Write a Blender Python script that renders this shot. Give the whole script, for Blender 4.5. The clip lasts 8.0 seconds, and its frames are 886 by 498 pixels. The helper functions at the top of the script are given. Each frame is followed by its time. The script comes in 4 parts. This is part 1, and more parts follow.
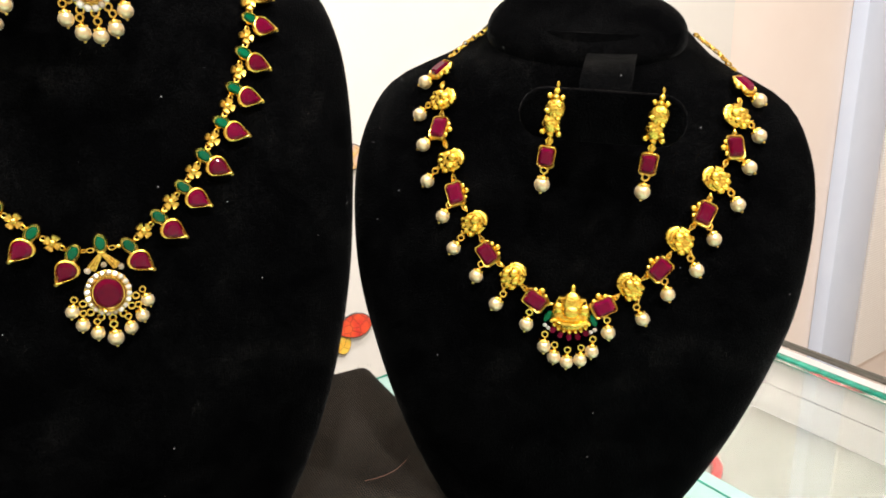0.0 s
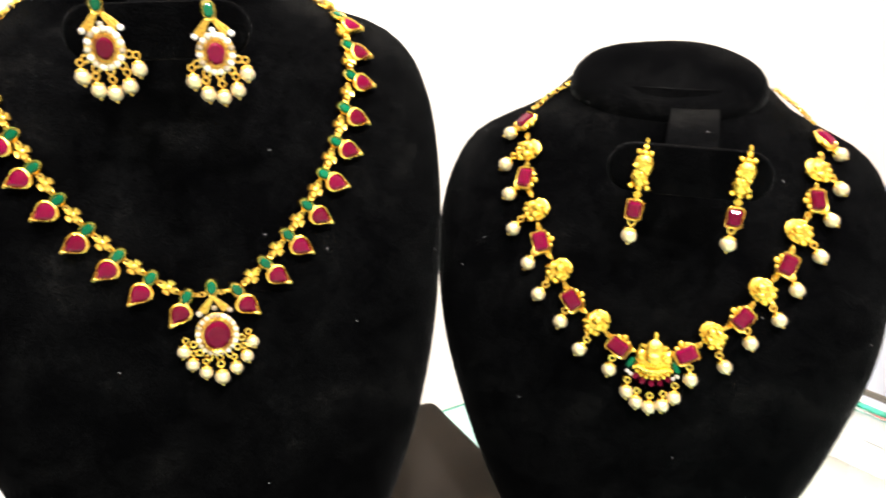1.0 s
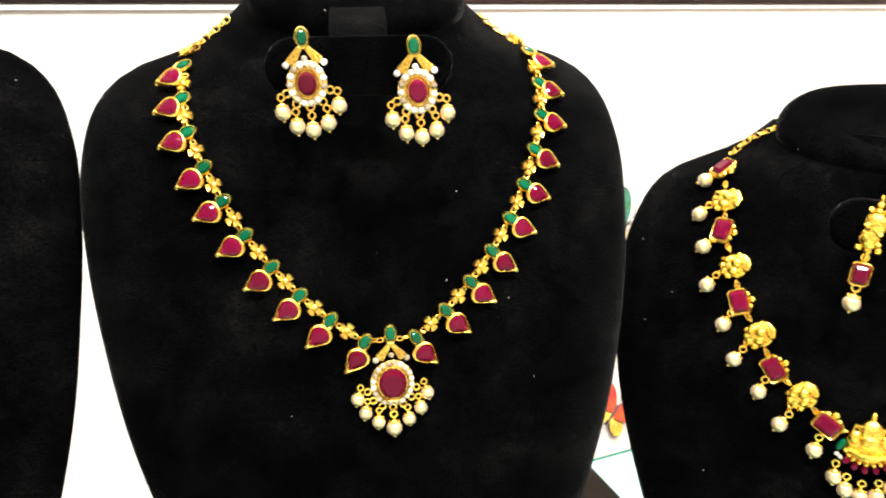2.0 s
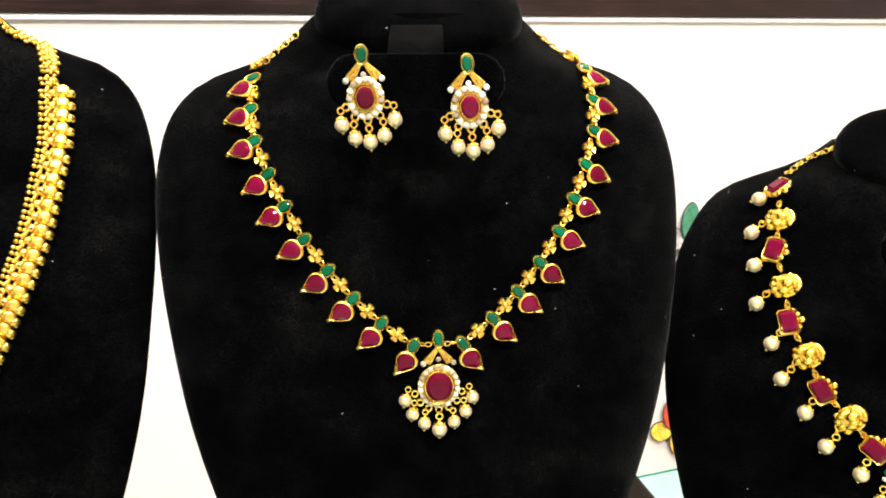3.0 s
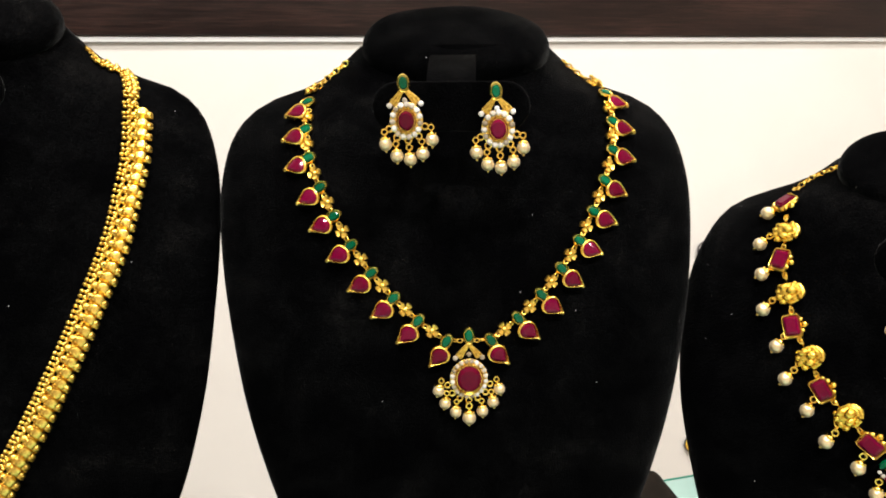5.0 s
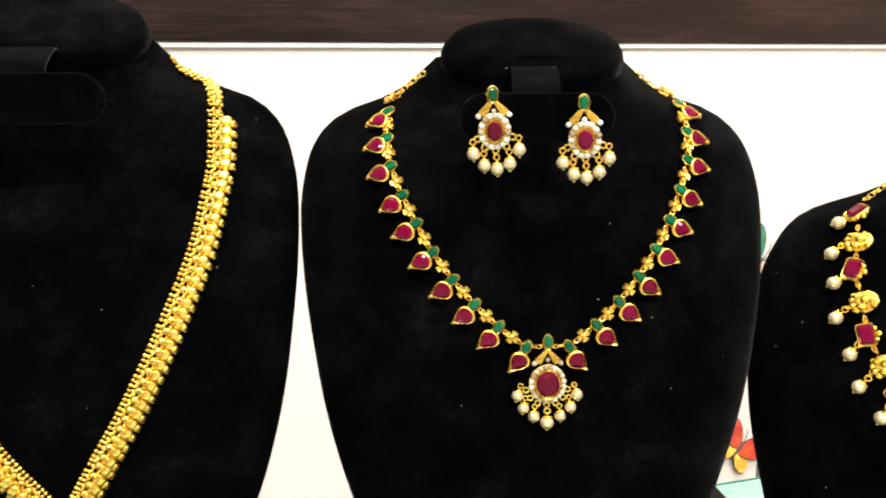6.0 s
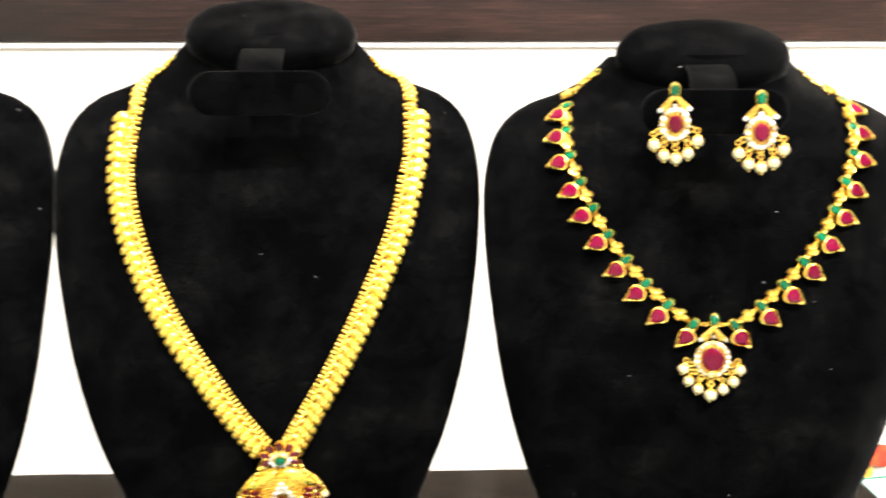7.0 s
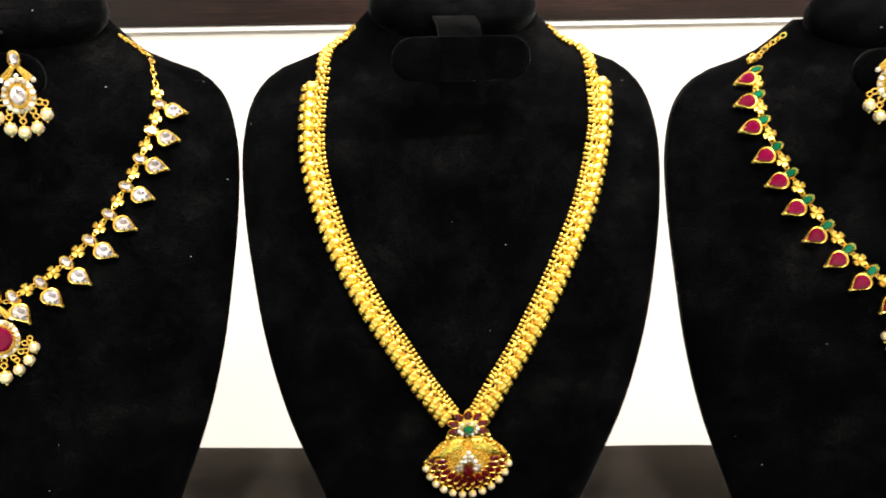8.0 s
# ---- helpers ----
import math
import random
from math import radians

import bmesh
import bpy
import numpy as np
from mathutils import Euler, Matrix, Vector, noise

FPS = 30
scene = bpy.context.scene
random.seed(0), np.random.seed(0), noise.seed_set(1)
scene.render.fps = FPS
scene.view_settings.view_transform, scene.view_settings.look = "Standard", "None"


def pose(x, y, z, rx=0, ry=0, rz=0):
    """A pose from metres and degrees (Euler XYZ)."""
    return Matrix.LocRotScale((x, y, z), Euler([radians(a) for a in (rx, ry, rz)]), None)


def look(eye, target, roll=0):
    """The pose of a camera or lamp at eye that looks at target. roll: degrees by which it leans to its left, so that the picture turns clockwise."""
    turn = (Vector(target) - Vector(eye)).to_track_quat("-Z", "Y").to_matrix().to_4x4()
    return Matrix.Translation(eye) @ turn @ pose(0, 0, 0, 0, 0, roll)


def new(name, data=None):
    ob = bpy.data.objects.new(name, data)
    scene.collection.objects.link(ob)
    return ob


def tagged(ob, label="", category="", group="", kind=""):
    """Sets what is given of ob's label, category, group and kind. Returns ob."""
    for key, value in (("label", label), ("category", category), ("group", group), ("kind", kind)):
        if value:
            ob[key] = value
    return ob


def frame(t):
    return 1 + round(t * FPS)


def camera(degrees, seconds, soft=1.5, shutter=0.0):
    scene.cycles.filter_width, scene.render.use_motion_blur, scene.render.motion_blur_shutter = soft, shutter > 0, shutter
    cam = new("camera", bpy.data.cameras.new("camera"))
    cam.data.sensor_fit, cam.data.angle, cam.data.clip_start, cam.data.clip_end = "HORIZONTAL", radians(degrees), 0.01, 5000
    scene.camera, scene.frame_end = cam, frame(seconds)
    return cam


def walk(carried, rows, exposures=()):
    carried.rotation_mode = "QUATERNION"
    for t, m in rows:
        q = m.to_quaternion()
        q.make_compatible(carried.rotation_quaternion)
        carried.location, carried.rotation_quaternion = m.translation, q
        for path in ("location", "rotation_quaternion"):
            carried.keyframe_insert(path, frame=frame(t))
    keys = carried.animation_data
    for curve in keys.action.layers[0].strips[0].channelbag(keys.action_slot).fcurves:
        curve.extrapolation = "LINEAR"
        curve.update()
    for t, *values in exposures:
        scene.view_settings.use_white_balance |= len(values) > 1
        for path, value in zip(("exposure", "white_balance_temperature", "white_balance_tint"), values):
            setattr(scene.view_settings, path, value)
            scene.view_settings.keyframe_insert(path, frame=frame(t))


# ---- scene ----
cam = camera(58.1, 8.0, soft=1.8, shutter=0.4)
PATH = [
    (0, (0.0080, -0.0000, 0.2717), (0.5492, 0.7760, -0.0522), -1.68),
    (0.5, (-0.0028, -0.0086, 0.2743), (0.5412, 0.7705, -0.0372), -1.57),
    (1, (-0.0177, 0.0046, 0.2862), (0.4924, 0.8135, -0.0061), -1.73),
    (1.5, (-0.0305, 0.0310, 0.2882), (0.4225, 0.8822, 0.0231), -1.64),
    (2, (-0.0351, 0.0432, 0.2901), (0.3625, 0.9237, 0.0322), -0.96),
    (2.2, (-0.0359, 0.0451, 0.2889), (0.3467, 0.9341, 0.0372), -0.89),
    (3.5, (-0.0300, 0.0130, 0.2983), (0.2596, 0.9376, 0.0507), -0.11),
    (4, (-0.0341, -0.0002, 0.3011), (0.2459, 0.9288, 0.0589), -0.16),
    (5.3, (-0.0456, -0.0086, 0.2993), (0.2230, 0.9274, 0.0719), -0.43),
    (5.5, (-0.0546, -0.0074, 0.3004), (0.2157, 0.9285, 0.0744), -0.27),
    (6, (-0.0740, -0.0059, 0.3036), (0.1841, 0.9333, 0.0768), -0.20),
    (6.5, (-0.0994, -0.0120, 0.3039), (0.1404, 0.9326, 0.0797), 0.10),
    (7, (-0.1247, -0.0389, 0.3041), (0.0153, 0.9246, 0.0759), -0.28),
    (7.5, (-0.1775, -0.0379, 0.2963), (-0.0784, 0.9300, 0.0655), -0.78),
    (8, (-0.2083, -0.0286, 0.2926), (-0.1088, 0.9373, 0.0536), -1.13),
]
EXPOSURES = [(0.0, -0.1), (0.4, -0.05), (0.8, 0.6), (1.3, 0.75), (2.2, 0.55), (3.5, 0.15), (4.0, -0.18), (4.2, -0.22), (5.5, -0.16), (6.0, 0.22), (6.5, 1.2), (7.0, 1.18), (7.5, 0.92), (8.0, 0.40)]
walk(cam, [(t, look(eye, target, roll)) for t, eye, target, roll in PATH], EXPOSURES)

# ---------------------------------------------------------------- light
COUNTER = -0.055      # top of the glass counter
WALL_Y = 1.0          # front of the white back wall
FLOOR_Z, CEIL_Z = -0.95, 1.65

world = bpy.data.worlds.new("room_air")
world.use_nodes = True
world.node_tree.nodes["Background"].inputs[0].default_value = (0.9, 0.93, 1.0, 1)
world.node_tree.nodes["Background"].inputs[1].default_value = 0.05
scene.world = world


# ---------------------------------------------------------------- materials
def material(name, base=(0.5, 0.5, 0.5), rough=0.5, metal=0.0, **more):
    m = bpy.data.materials.new(name)
    m.use_nodes = True
    p = m.node_tree.nodes["Principled BSDF"]
    p.inputs["Base Color"].default_value = (*base, 1)
    p.inputs["Roughness"].default_value = rough
    p.inputs["Metallic"].default_value = metal
    for key, value in more.items():
        p.inputs[key.replace("_", " ")].default_value = value
    return m


def node(m, kind, links=(), **values):
    """A node of m's tree; links are (its input, from node, that node's output)."""
    n = m.node_tree.nodes.new(kind)
    for key, value in values.items():
        n.inputs[key.replace("_", " ")].default_value = value
    for key, source, out in links:
        m.node_tree.links.new(source.outputs[out], n.inputs[key])
    return n


def coords(m, stretch=(1, 1, 1), kind="Object"):
    c = node(m, "ShaderNodeTexCoord")
    return node(m, "ShaderNodeMapping", [("Vector", c, kind)], Scale=stretch)


def ramp(m, source, out, stops):
    r = node(m, "ShaderNodeValToRGB", [("Fac", source, out)])
    e = r.color_ramp.elements
    e[0].position, e[0].color = stops[0][0], (*stops[0][1], 1)
    e[1].position, e[1].color = stops[-1][0], (*stops[-1][1], 1)
    for place, colour in stops[1:-1]:
        e.new(place).color = (*colour, 1)
    return r


def colour_from(m, source, out="Color"):
    m.node_tree.links.new(source.outputs[out], m.node_tree.nodes["Principled BSDF"].inputs["Base Color"])


def rough_from(m, source, out="Fac", low=0.3, high=0.6):
    r = node(m, "ShaderNodeMapRange", [("Value", source, out)], To_Min=low, To_Max=high)
    m.node_tree.links.new(r.outputs[0], m.node_tree.nodes["Principled BSDF"].inputs["Roughness"])


def bump_from(m, source, out="Fac", strength=0.3, distance=0.001):
    b = node(m, "ShaderNodeBump", [("Height", source, out)], Strength=strength, Distance=distance)
    m.node_tree.links.new(b.outputs[0], m.node_tree.nodes["Principled BSDF"].inputs["Normal"])
    return b


def gold_material(name, base, dark, rough, scale, strength):
    m = material(name, base, rough, 1.0)
    c = coords(m)
    n = node(m, "ShaderNodeTexNoise", [("Vector", c, "Vector")], Scale=scale, Detail=4.0)
    big = node(m, "ShaderNodeTexNoise", [("Vector", c, "Vector")], Scale=scale * 0.15, Detail=2.0)
    # the dark tone paints crevice shade into the hollows of the bump noise
    colour_from(m, ramp(m, n, "Fac", [(0.3, dark), (0.62, base)]))
    rough_from(m, big, low=rough * 0.7, high=rough * 1.5)
    bump_from(m, n, strength=strength, distance=0.0004)
    return m


GOLD = gold_material("matt_gold", (0.95, 0.665, 0.14), (0.40, 0.18, 0.018), 0.29, 900, 0.35)
GOLD_SMOOTH = gold_material("polished_gold", (1.0, 0.70, 0.165), (0.74, 0.41, 0.045), 0.24, 500, 0.15)
GOLD_CARVED = gold_material("carved_gold", (1.0, 0.69, 0.12), (0.50, 0.25, 0.02), 0.22, 1300, 0.7)


def stone_material(name, base, light, rough=0.06):
    m = material(name, base, rough, IOR=1.6, Specular_IOR_Level=0.16)
    info = node(m, "ShaderNodeObjectInfo")
    r = ramp(m, info, "Random", [(0.0, base), (1.0, light)])
    n = node(m, "ShaderNodeTexNoise", [("Vector", coords(m), "Vector")], Scale=350.0, Detail=3.0)
    mix = node(m, "ShaderNodeMix")
    mix.data_type, mix.blend_type = "RGBA", "MULTIPLY"
    mix.inputs[0].default_value = 0.5
    m.node_tree.links.new(r.outputs[0], mix.inputs[6])
    m.node_tree.links.new(n.outputs["Color"], mix.inputs[7])
    colour_from(m, mix, 2)
    return m


RUBY = stone_material("ruby_stone", (0.080, 0.0004, 0.010), (0.155, 0.0008, 0.026), 0.03)
RUBY_DARK = stone_material("garnet_enamel", (0.050, 0.0008, 0.002), (0.085, 0.0015, 0.004), 0.2)
EMERALD = stone_material("emerald_stone", (0.0004, 0.062, 0.026), (0.0008, 0.11, 0.048))
CRYSTAL = material("white_crystal", (0.93, 0.93, 0.96), 0.04, IOR=2.1, Transmission_Weight=0.45, Coat_Weight=0.5)
# grey to white cells in the colour imitate the sparkle of facets
n_ = node(CRYSTAL, "ShaderNodeTexVoronoi", [("Vector", coords(CRYSTAL), "Vector")], Scale=420.0)
CRYSTAL_GLINTS = ramp(CRYSTAL, n_, "Color", [(0.2, (0.09, 0.085, 0.10)), (0.5, (0.42, 0.40, 0.45)), (0.8, (0.95, 0.94, 0.96))])
tone_ = ramp(CRYSTAL, node(CRYSTAL, "ShaderNodeObjectInfo"), "Random", [(0.0, (0.60, 0.55, 0.50)), (0.5, (0.95, 0.88, 0.80)), (1.0, (1.0, 1.0, 1.0))])
mix_ = node(CRYSTAL, "ShaderNodeMix")
mix_.data_type, mix_.blend_type = "RGBA", "MULTIPLY"
mix_.inputs[0].default_value = 1.0
CRYSTAL.node_tree.links.new(CRYSTAL_GLINTS.outputs[0], mix_.inputs[6])
CRYSTAL.node_tree.links.new(tone_.outputs[0], mix_.inputs[7])
colour_from(CRYSTAL, mix_, 2)
SPARKLE = material("pale_small_crystal", (0.9, 0.86, 0.80), 0.04, IOR=2.0, Transmission_Weight=0.3, Coat_Weight=1.0, Coat_Roughness=0.03)
tone_ = ramp(SPARKLE, node(SPARKLE, "ShaderNodeObjectInfo"), "Random", [(0.0, (0.26, 0.19, 0.11)), (0.45, (0.56, 0.48, 0.38)), (1.0, (0.92, 0.89, 0.86))])
colour_from(SPARKLE, tone_)
PEARL = material("cream_pearl", (0.86, 0.79, 0.66), 0.22, 0.6, Coat_Weight=0.8, Coat_Roughness=0.06, Sheen_Weight=0.15)
n_ = node(PEARL, "ShaderNodeTexNoise", [("Vector", coords(PEARL), "Vector")], Scale=260.0, Detail=3.0)
colour_from(PEARL, ramp(PEARL, n_, "Fac", [(0.3, (0.55, 0.39, 0.18)), (0.7, (0.74, 0.585, 0.345))]))
bump_from(PEARL, n_, strength=0.06, distance=0.0005)

VELVET = material("black_velvet", (0.006, 0.006, 0.0065), 0.95, Sheen_Weight=0.06, Sheen_Roughness=0.20, Specular_IOR_Level=0.01)
c_ = coords(VELVET)
n_ = node(VELVET, "ShaderNodeTexNoise", [("Vector", c_, "Vector")], Scale=24.0, Detail=7.0, Roughness=0.72, Distortion=0.2)
f_ = node(VELVET, "ShaderNodeTexNoise", [("Vector", c_, "Vector")], Scale=1100.0, Detail=3.0, Roughness=0.7)
s_ = node(VELVET, "ShaderNodeTexVoronoi", [("Vector", c_, "Vector")], Scale=75.0)
lint = ramp(VELVET, s_, "Distance", [(0.0, (0.22, 0.22, 0.22)), (0.022, (0.16, 0.16, 0.16)), (0.03, (0, 0, 0))])
base_ = ramp(VELVET, n_, "Fac", [(0.40, (0.0004, 0.0004, 0.0005)), (0.56, (0.0013, 0.0013, 0.0014)), (0.74, (0.0042, 0.0040, 0.0039))])
pile_ = ramp(VELVET, f_, "Fac", [(0.38, (0.35, 0.35, 0.35)), (0.66, (1.9, 1.9, 1.9))])
mul_ = node(VELVET, "ShaderNodeMix")
mul_.data_type, mul_.blend_type = "RGBA", "MULTIPLY"
mul_.inputs[0].default_value = 1.0
VELVET.node_tree.links.new(base_.outputs[0], mul_.inputs[6])
VELVET.node_tree.links.new(pile_.outputs[0], mul_.inputs[7])
mix_ = node(VELVET, "ShaderNodeMix")
mix_.data_type, mix_.blend_type = "RGBA", "ADD"
mix_.inputs[0].default_value = 1.0
VELVET.node_tree.links.new(mul_.outputs[2], mix_.inputs[6])
VELVET.node_tree.links.new(lint.outputs[0], mix_.inputs[7])
colour_from(VELVET, mix_, 2)
brushed_ = node(VELVET, "ShaderNodeMapRange", [("Value", n_, "Fac")], From_Min=0.36, From_Max=0.72, To_Min=0.03, To_Max=0.12)
VELVET.node_tree.links.new(brushed_.outputs[0], VELVET.node_tree.nodes["Principled BSDF"].inputs["Sheen Weight"])
bump_from(VELVET, f_, strength=0.7, distance=0.0009)

CLOTH = material("woven_dark_cloth", (0.03, 0.022, 0.017), 0.9, Sheen_Weight=0.03, Sheen_Roughness=0.5, Specular_IOR_Level=0.1)
c_ = coords(CLOTH)
w1 = node(CLOTH, "ShaderNodeTexWave", [("Vector", c_, "Vector")], Scale=230.0, Distortion=1.6, Detail=2.0)
w2 = node(CLOTH, "ShaderNodeTexWave", [("Vector", c_, "Vector")], Scale=210.0, Distortion=1.6, Detail=2.0)
w2.bands_direction = "Y"
mul = node(CLOTH, "ShaderNodeMath", [(0, w1, "Fac"), (1, w2, "Fac")])
mul.operation = "MULTIPLY"
n_ = node(CLOTH, "ShaderNodeTexNoise", [("Vector", c_, "Vector")], Scale=620.0, Detail=5.0, Roughness=0.75)
add = node(CLOTH, "ShaderNodeMath", [(0, mul, 0), (1, n_, "Fac")])
add.operation = "MULTIPLY"
colour_from(CLOTH, ramp(CLOTH, add, 0, [(0.12, (0.0006, 0.0005, 0.0004)), (0.27, (0.006, 0.0042, 0.0030)), (0.46, (0.15, 0.105, 0.068))]))
bump_from(CLOTH, add, out=0, strength=0.8, distance=0.0012)

PAINT = material("white_wall_paint", (0.82, 0.80, 0.77), 0.45)
n_ = node(PAINT, "ShaderNodeTexNoise", [("Vector", coords(PAINT), "Vector")], Scale=3.0, Detail=5.0)
colour_from(PAINT, ramp(PAINT, n_, "Fac", [(0.3, (0.70, 0.66, 0.61)), (0.7, (0.77, 0.735, 0.685))]))
n_ = node(PAINT, "ShaderNodeTexNoise", [("Vector", coords(PAINT), "Vector")], Scale=160.0, Detail=3.0)
bump_from(PAINT, n_, strength=0.08, distance=0.001)

PINK = material("pale_pink_wall_paint", (0.80, 0.64, 0.55), 0.6)
n_ = node(PINK, "ShaderNodeTexNoise", [("Vector", coords(PINK), "Vector")], Scale=4.0, Detail=5.0)
colour_from(PINK, ramp(PINK, n_, "Fac", [(0.3, (0.82, 0.70, 0.63)), (0.7, (0.87, 0.76, 0.69))]))

WOOD = material("dark_wenge_laminate", (0.03, 0.015, 0.012), 0.4, Specular_IOR_Level=0.3)
c_ = coords(WOOD, (2.6, 62, 62))
n_ = node(WOOD, "ShaderNodeTexNoise", [("Vector", c_, "Vector")], Scale=6.0, Detail=8.0, Roughness=0.7, Distortion=0.6)
b_ = node(WOOD, "ShaderNodeTexNoise", [("Vector", coords(WOOD, (0.8, 4, 4)), "Vector")], Scale=3.0, Detail=3.0)
mul = node(WOOD, "ShaderNodeMath", [(0, n_, "Fac"), (1, b_, "Fac")])
mul.operation = "MULTIPLY"
colour_from(WOOD, ramp(WOOD, mul, 0, [(0.14, (0.004, 0.002, 0.002)), (0.26, (0.015, 0.007, 0.0058)), (0.40, (0.046, 0.021, 0.016))]))
bump_from(WOOD, n_, strength=0.25, distance=0.001)
rough_from(WOOD, n_, low=0.28, high=0.5)

GLASS = material("clear_glass", (0.90, 0.96, 0.94), 0.02, Transmission_Weight=1.0, IOR=1.6)
GLASS_EDGE = material("green_glass_edge", (0.02, 0.36, 0.25), 0.12, Transmission_Weight=0.25, IOR=1.5)
n_ = node(GLASS_EDGE, "ShaderNodeTexNoise", [("Vector", coords(GLASS_EDGE, (1, 8, 20)), "Vector")], Scale=14.0, Detail=4.0)
colour_from(GLASS_EDGE, ramp(GLASS_EDGE, n_, "Fac", [(0.35, (0.004, 0.16, 0.10)), (0.7, (0.03, 0.36, 0.25))]))
GLASS_PALE = material("pale_glass_edge", (0.42, 0.66, 0.60), 0.15, Transmission_Weight=0.3, IOR=1.5)
WHITE_BASE = material("white_laminate", (0.80, 0.80, 0.79), 0.25)
n_ = node(WHITE_BASE, "ShaderNodeTexNoise", [("Vector", coords(WHITE_BASE), "Vector")], Scale=8.0, Detail=5.0)
colour_from(WHITE_BASE, ramp(WHITE_BASE, n_, "Fac", [(0.3, (0.76, 0.76, 0.75)), (0.7, (0.83, 0.83, 0.82))]))
STEEL = material("brushed_steel", (0.22, 0.205, 0.18), 0.35, 1.0)
n_ = node(STEEL, "ShaderNodeTexNoise", [("Vector", coords(STEEL, (60, 1, 60)), "Vector")], Scale=20.0)
rough_from(STEEL, n_, low=0.25, high=0.5)
# beige darkened in its colour to stand in for the shade inside the showcase
BEIGE_SHADED = material("shaded_beige_lining", (0.62, 0.55, 0.47), 0.6)
n_ = node(BEIGE_SHADED, "ShaderNodeTexNoise", [("Vector", coords(BEIGE_SHADED), "Vector")], Scale=12.0, Detail=5.0)
colour_from(BEIGE_SHADED, ramp(BEIGE_SHADED, n_, "Fac", [(0.3, (0.115, 0.108, 0.092)), (0.7, (0.165, 0.155, 0.135))]))
FLOOR = material("cream_floor_tile", (0.55, 0.50, 0.44), 0.2)
n_ = node(FLOOR, "ShaderNodeTexNoise", [("Vector", coords(FLOOR), "Vector")], Scale=5.0, Detail=6.0)
colour_from(FLOOR, ramp(FLOOR, n_, "Fac", [(0.3, (0.48, 0.43, 0.37)), (0.7, (0.60, 0.56, 0.50))]))
LEDGE = material("pale_grey_laminate", (0.46, 0.44, 0.42), 0.5)
n_ = node(LEDGE, "ShaderNodeTexNoise", [("Vector", coords(LEDGE), "Vector")], Scale=14.0, Detail=5.0)
colour_from(LEDGE, ramp(LEDGE, n_, "Fac", [(0.3, (0.38, 0.35, 0.33)), (0.7, (0.46, 0.43, 0.41))]))
RED_GLOSS = material("red_bangle_lacquer", (0.26, 0.012, 0.015), 0.2, Coat_Weight=0.5)
CURTAIN = material("cream_blind_fabric", (0.78, 0.72, 0.66), 0.8)
w_ = node(CURTAIN, "ShaderNodeTexWave", [("Vector", coords(CURTAIN), "Vector")], Scale=45.0, Distortion=0.4)
w_.bands_direction = "Z"
colour_from(CURTAIN, ramp(CURTAIN, w_, "Fac", [(0.2, (0.76, 0.70, 0.66)), (0.7, (0.85, 0.81, 0.77))]))
LAMP_WHITE = bpy.data.materials.new("lamp_diffuser")
LAMP_WHITE.use_nodes = True
p_ = LAMP_WHITE.node_tree.nodes["Principled BSDF"]
p_.inputs["Emission Color"].default_value = (1.0, 0.95, 0.88, 1)
p_.inputs["Emission Strength"].default_value = 9.0
PALE_BLUE = material("cool_white_laminate", (0.74, 0.76, 0.84), 0.4)
n_ = node(PALE_BLUE, "ShaderNodeTexNoise", [("Vector", coords(PALE_BLUE), "Vector")], Scale=6.0, Detail=4.0)
colour_from(PALE_BLUE, ramp(PALE_BLUE, n_, "Fac", [(0.3, (0.62, 0.69, 0.84)), (0.7, (0.68, 0.75, 0.89))]))
THREAD = material("pink_thread", (0.55, 0.28, 0.22), 0.8)


# ---------------------------------------------------------------- mesh helpers
def finish(bm, name, mat, smooth=True, angle=35):
    bmesh.ops.recalc_face_normals(bm, faces=bm.faces)
    me = bpy.data.meshes.new(name)
    bm.to_mesh(me)
    bm.free()
    me.materials.append(mat)
    if smooth:
        me.shade_smooth()
        me.set_sharp_from_angle(angle=radians(angle))
    return me


def part(name, data, mat, parent, m=None, label=""):
    """Links a mesh, or a bmesh, as one object under a thing or a part."""
    if isinstance(data, bmesh.types.BMesh):
        data = finish(data, name, mat)
    ob = new(name, data)
    ob.parent = parent
    if m is not None:
        ob.matrix_basis = m
    if label:
        ob["label"] = label
    return ob


def thing(name, m, label, category, group="", kind=""):
    ob = new(name)
    ob.empty_display_size = 0.02
    ob.matrix_basis = m
    return tagged(ob, label, category, group, kind)


def solid(name, data, mat, label, category, m=None, kind="structure", group=""):
    if isinstance(data, bmesh.types.BMesh):
        data = finish(data, name, mat)
    ob = new(name, data)
    if m is not None:
        ob.matrix_basis = m
    return tagged(ob, label, category, group, kind)


def box(bm, x0, x1, y0, y1, z0, z1, bevel=0.0, segments=2):
    g = bmesh.ops.create_cube(bm, size=1, matrix=Matrix.Translation(((x0 + x1) / 2, (y0 + y1) / 2, (z0 + z1) / 2)) @ Matrix.Diagonal((x1 - x0, y1 - y0, z1 - z0, 1)))
    if bevel:
        edges = list({e for v in g["verts"] for e in v.link_edges})
        bmesh.ops.bevel(bm, geom=edges, offset=bevel, segments=segments, profile=0.5, affect="EDGES")
    return bm


def boxed(*a, **k):
    return box(bmesh.new(), *a, **k)


def ball(bm, x, y, z, rx, ry=None, rz=None, u=10, v=7):
    ry, rz = ry or rx, rz or rx
    bmesh.ops.create_uvsphere(bm, u_segments=u, v_segments=v, radius=1, matrix=Matrix.Translation((x, y, z)) @ Matrix.Diagonal((rx, ry, rz, 1)))


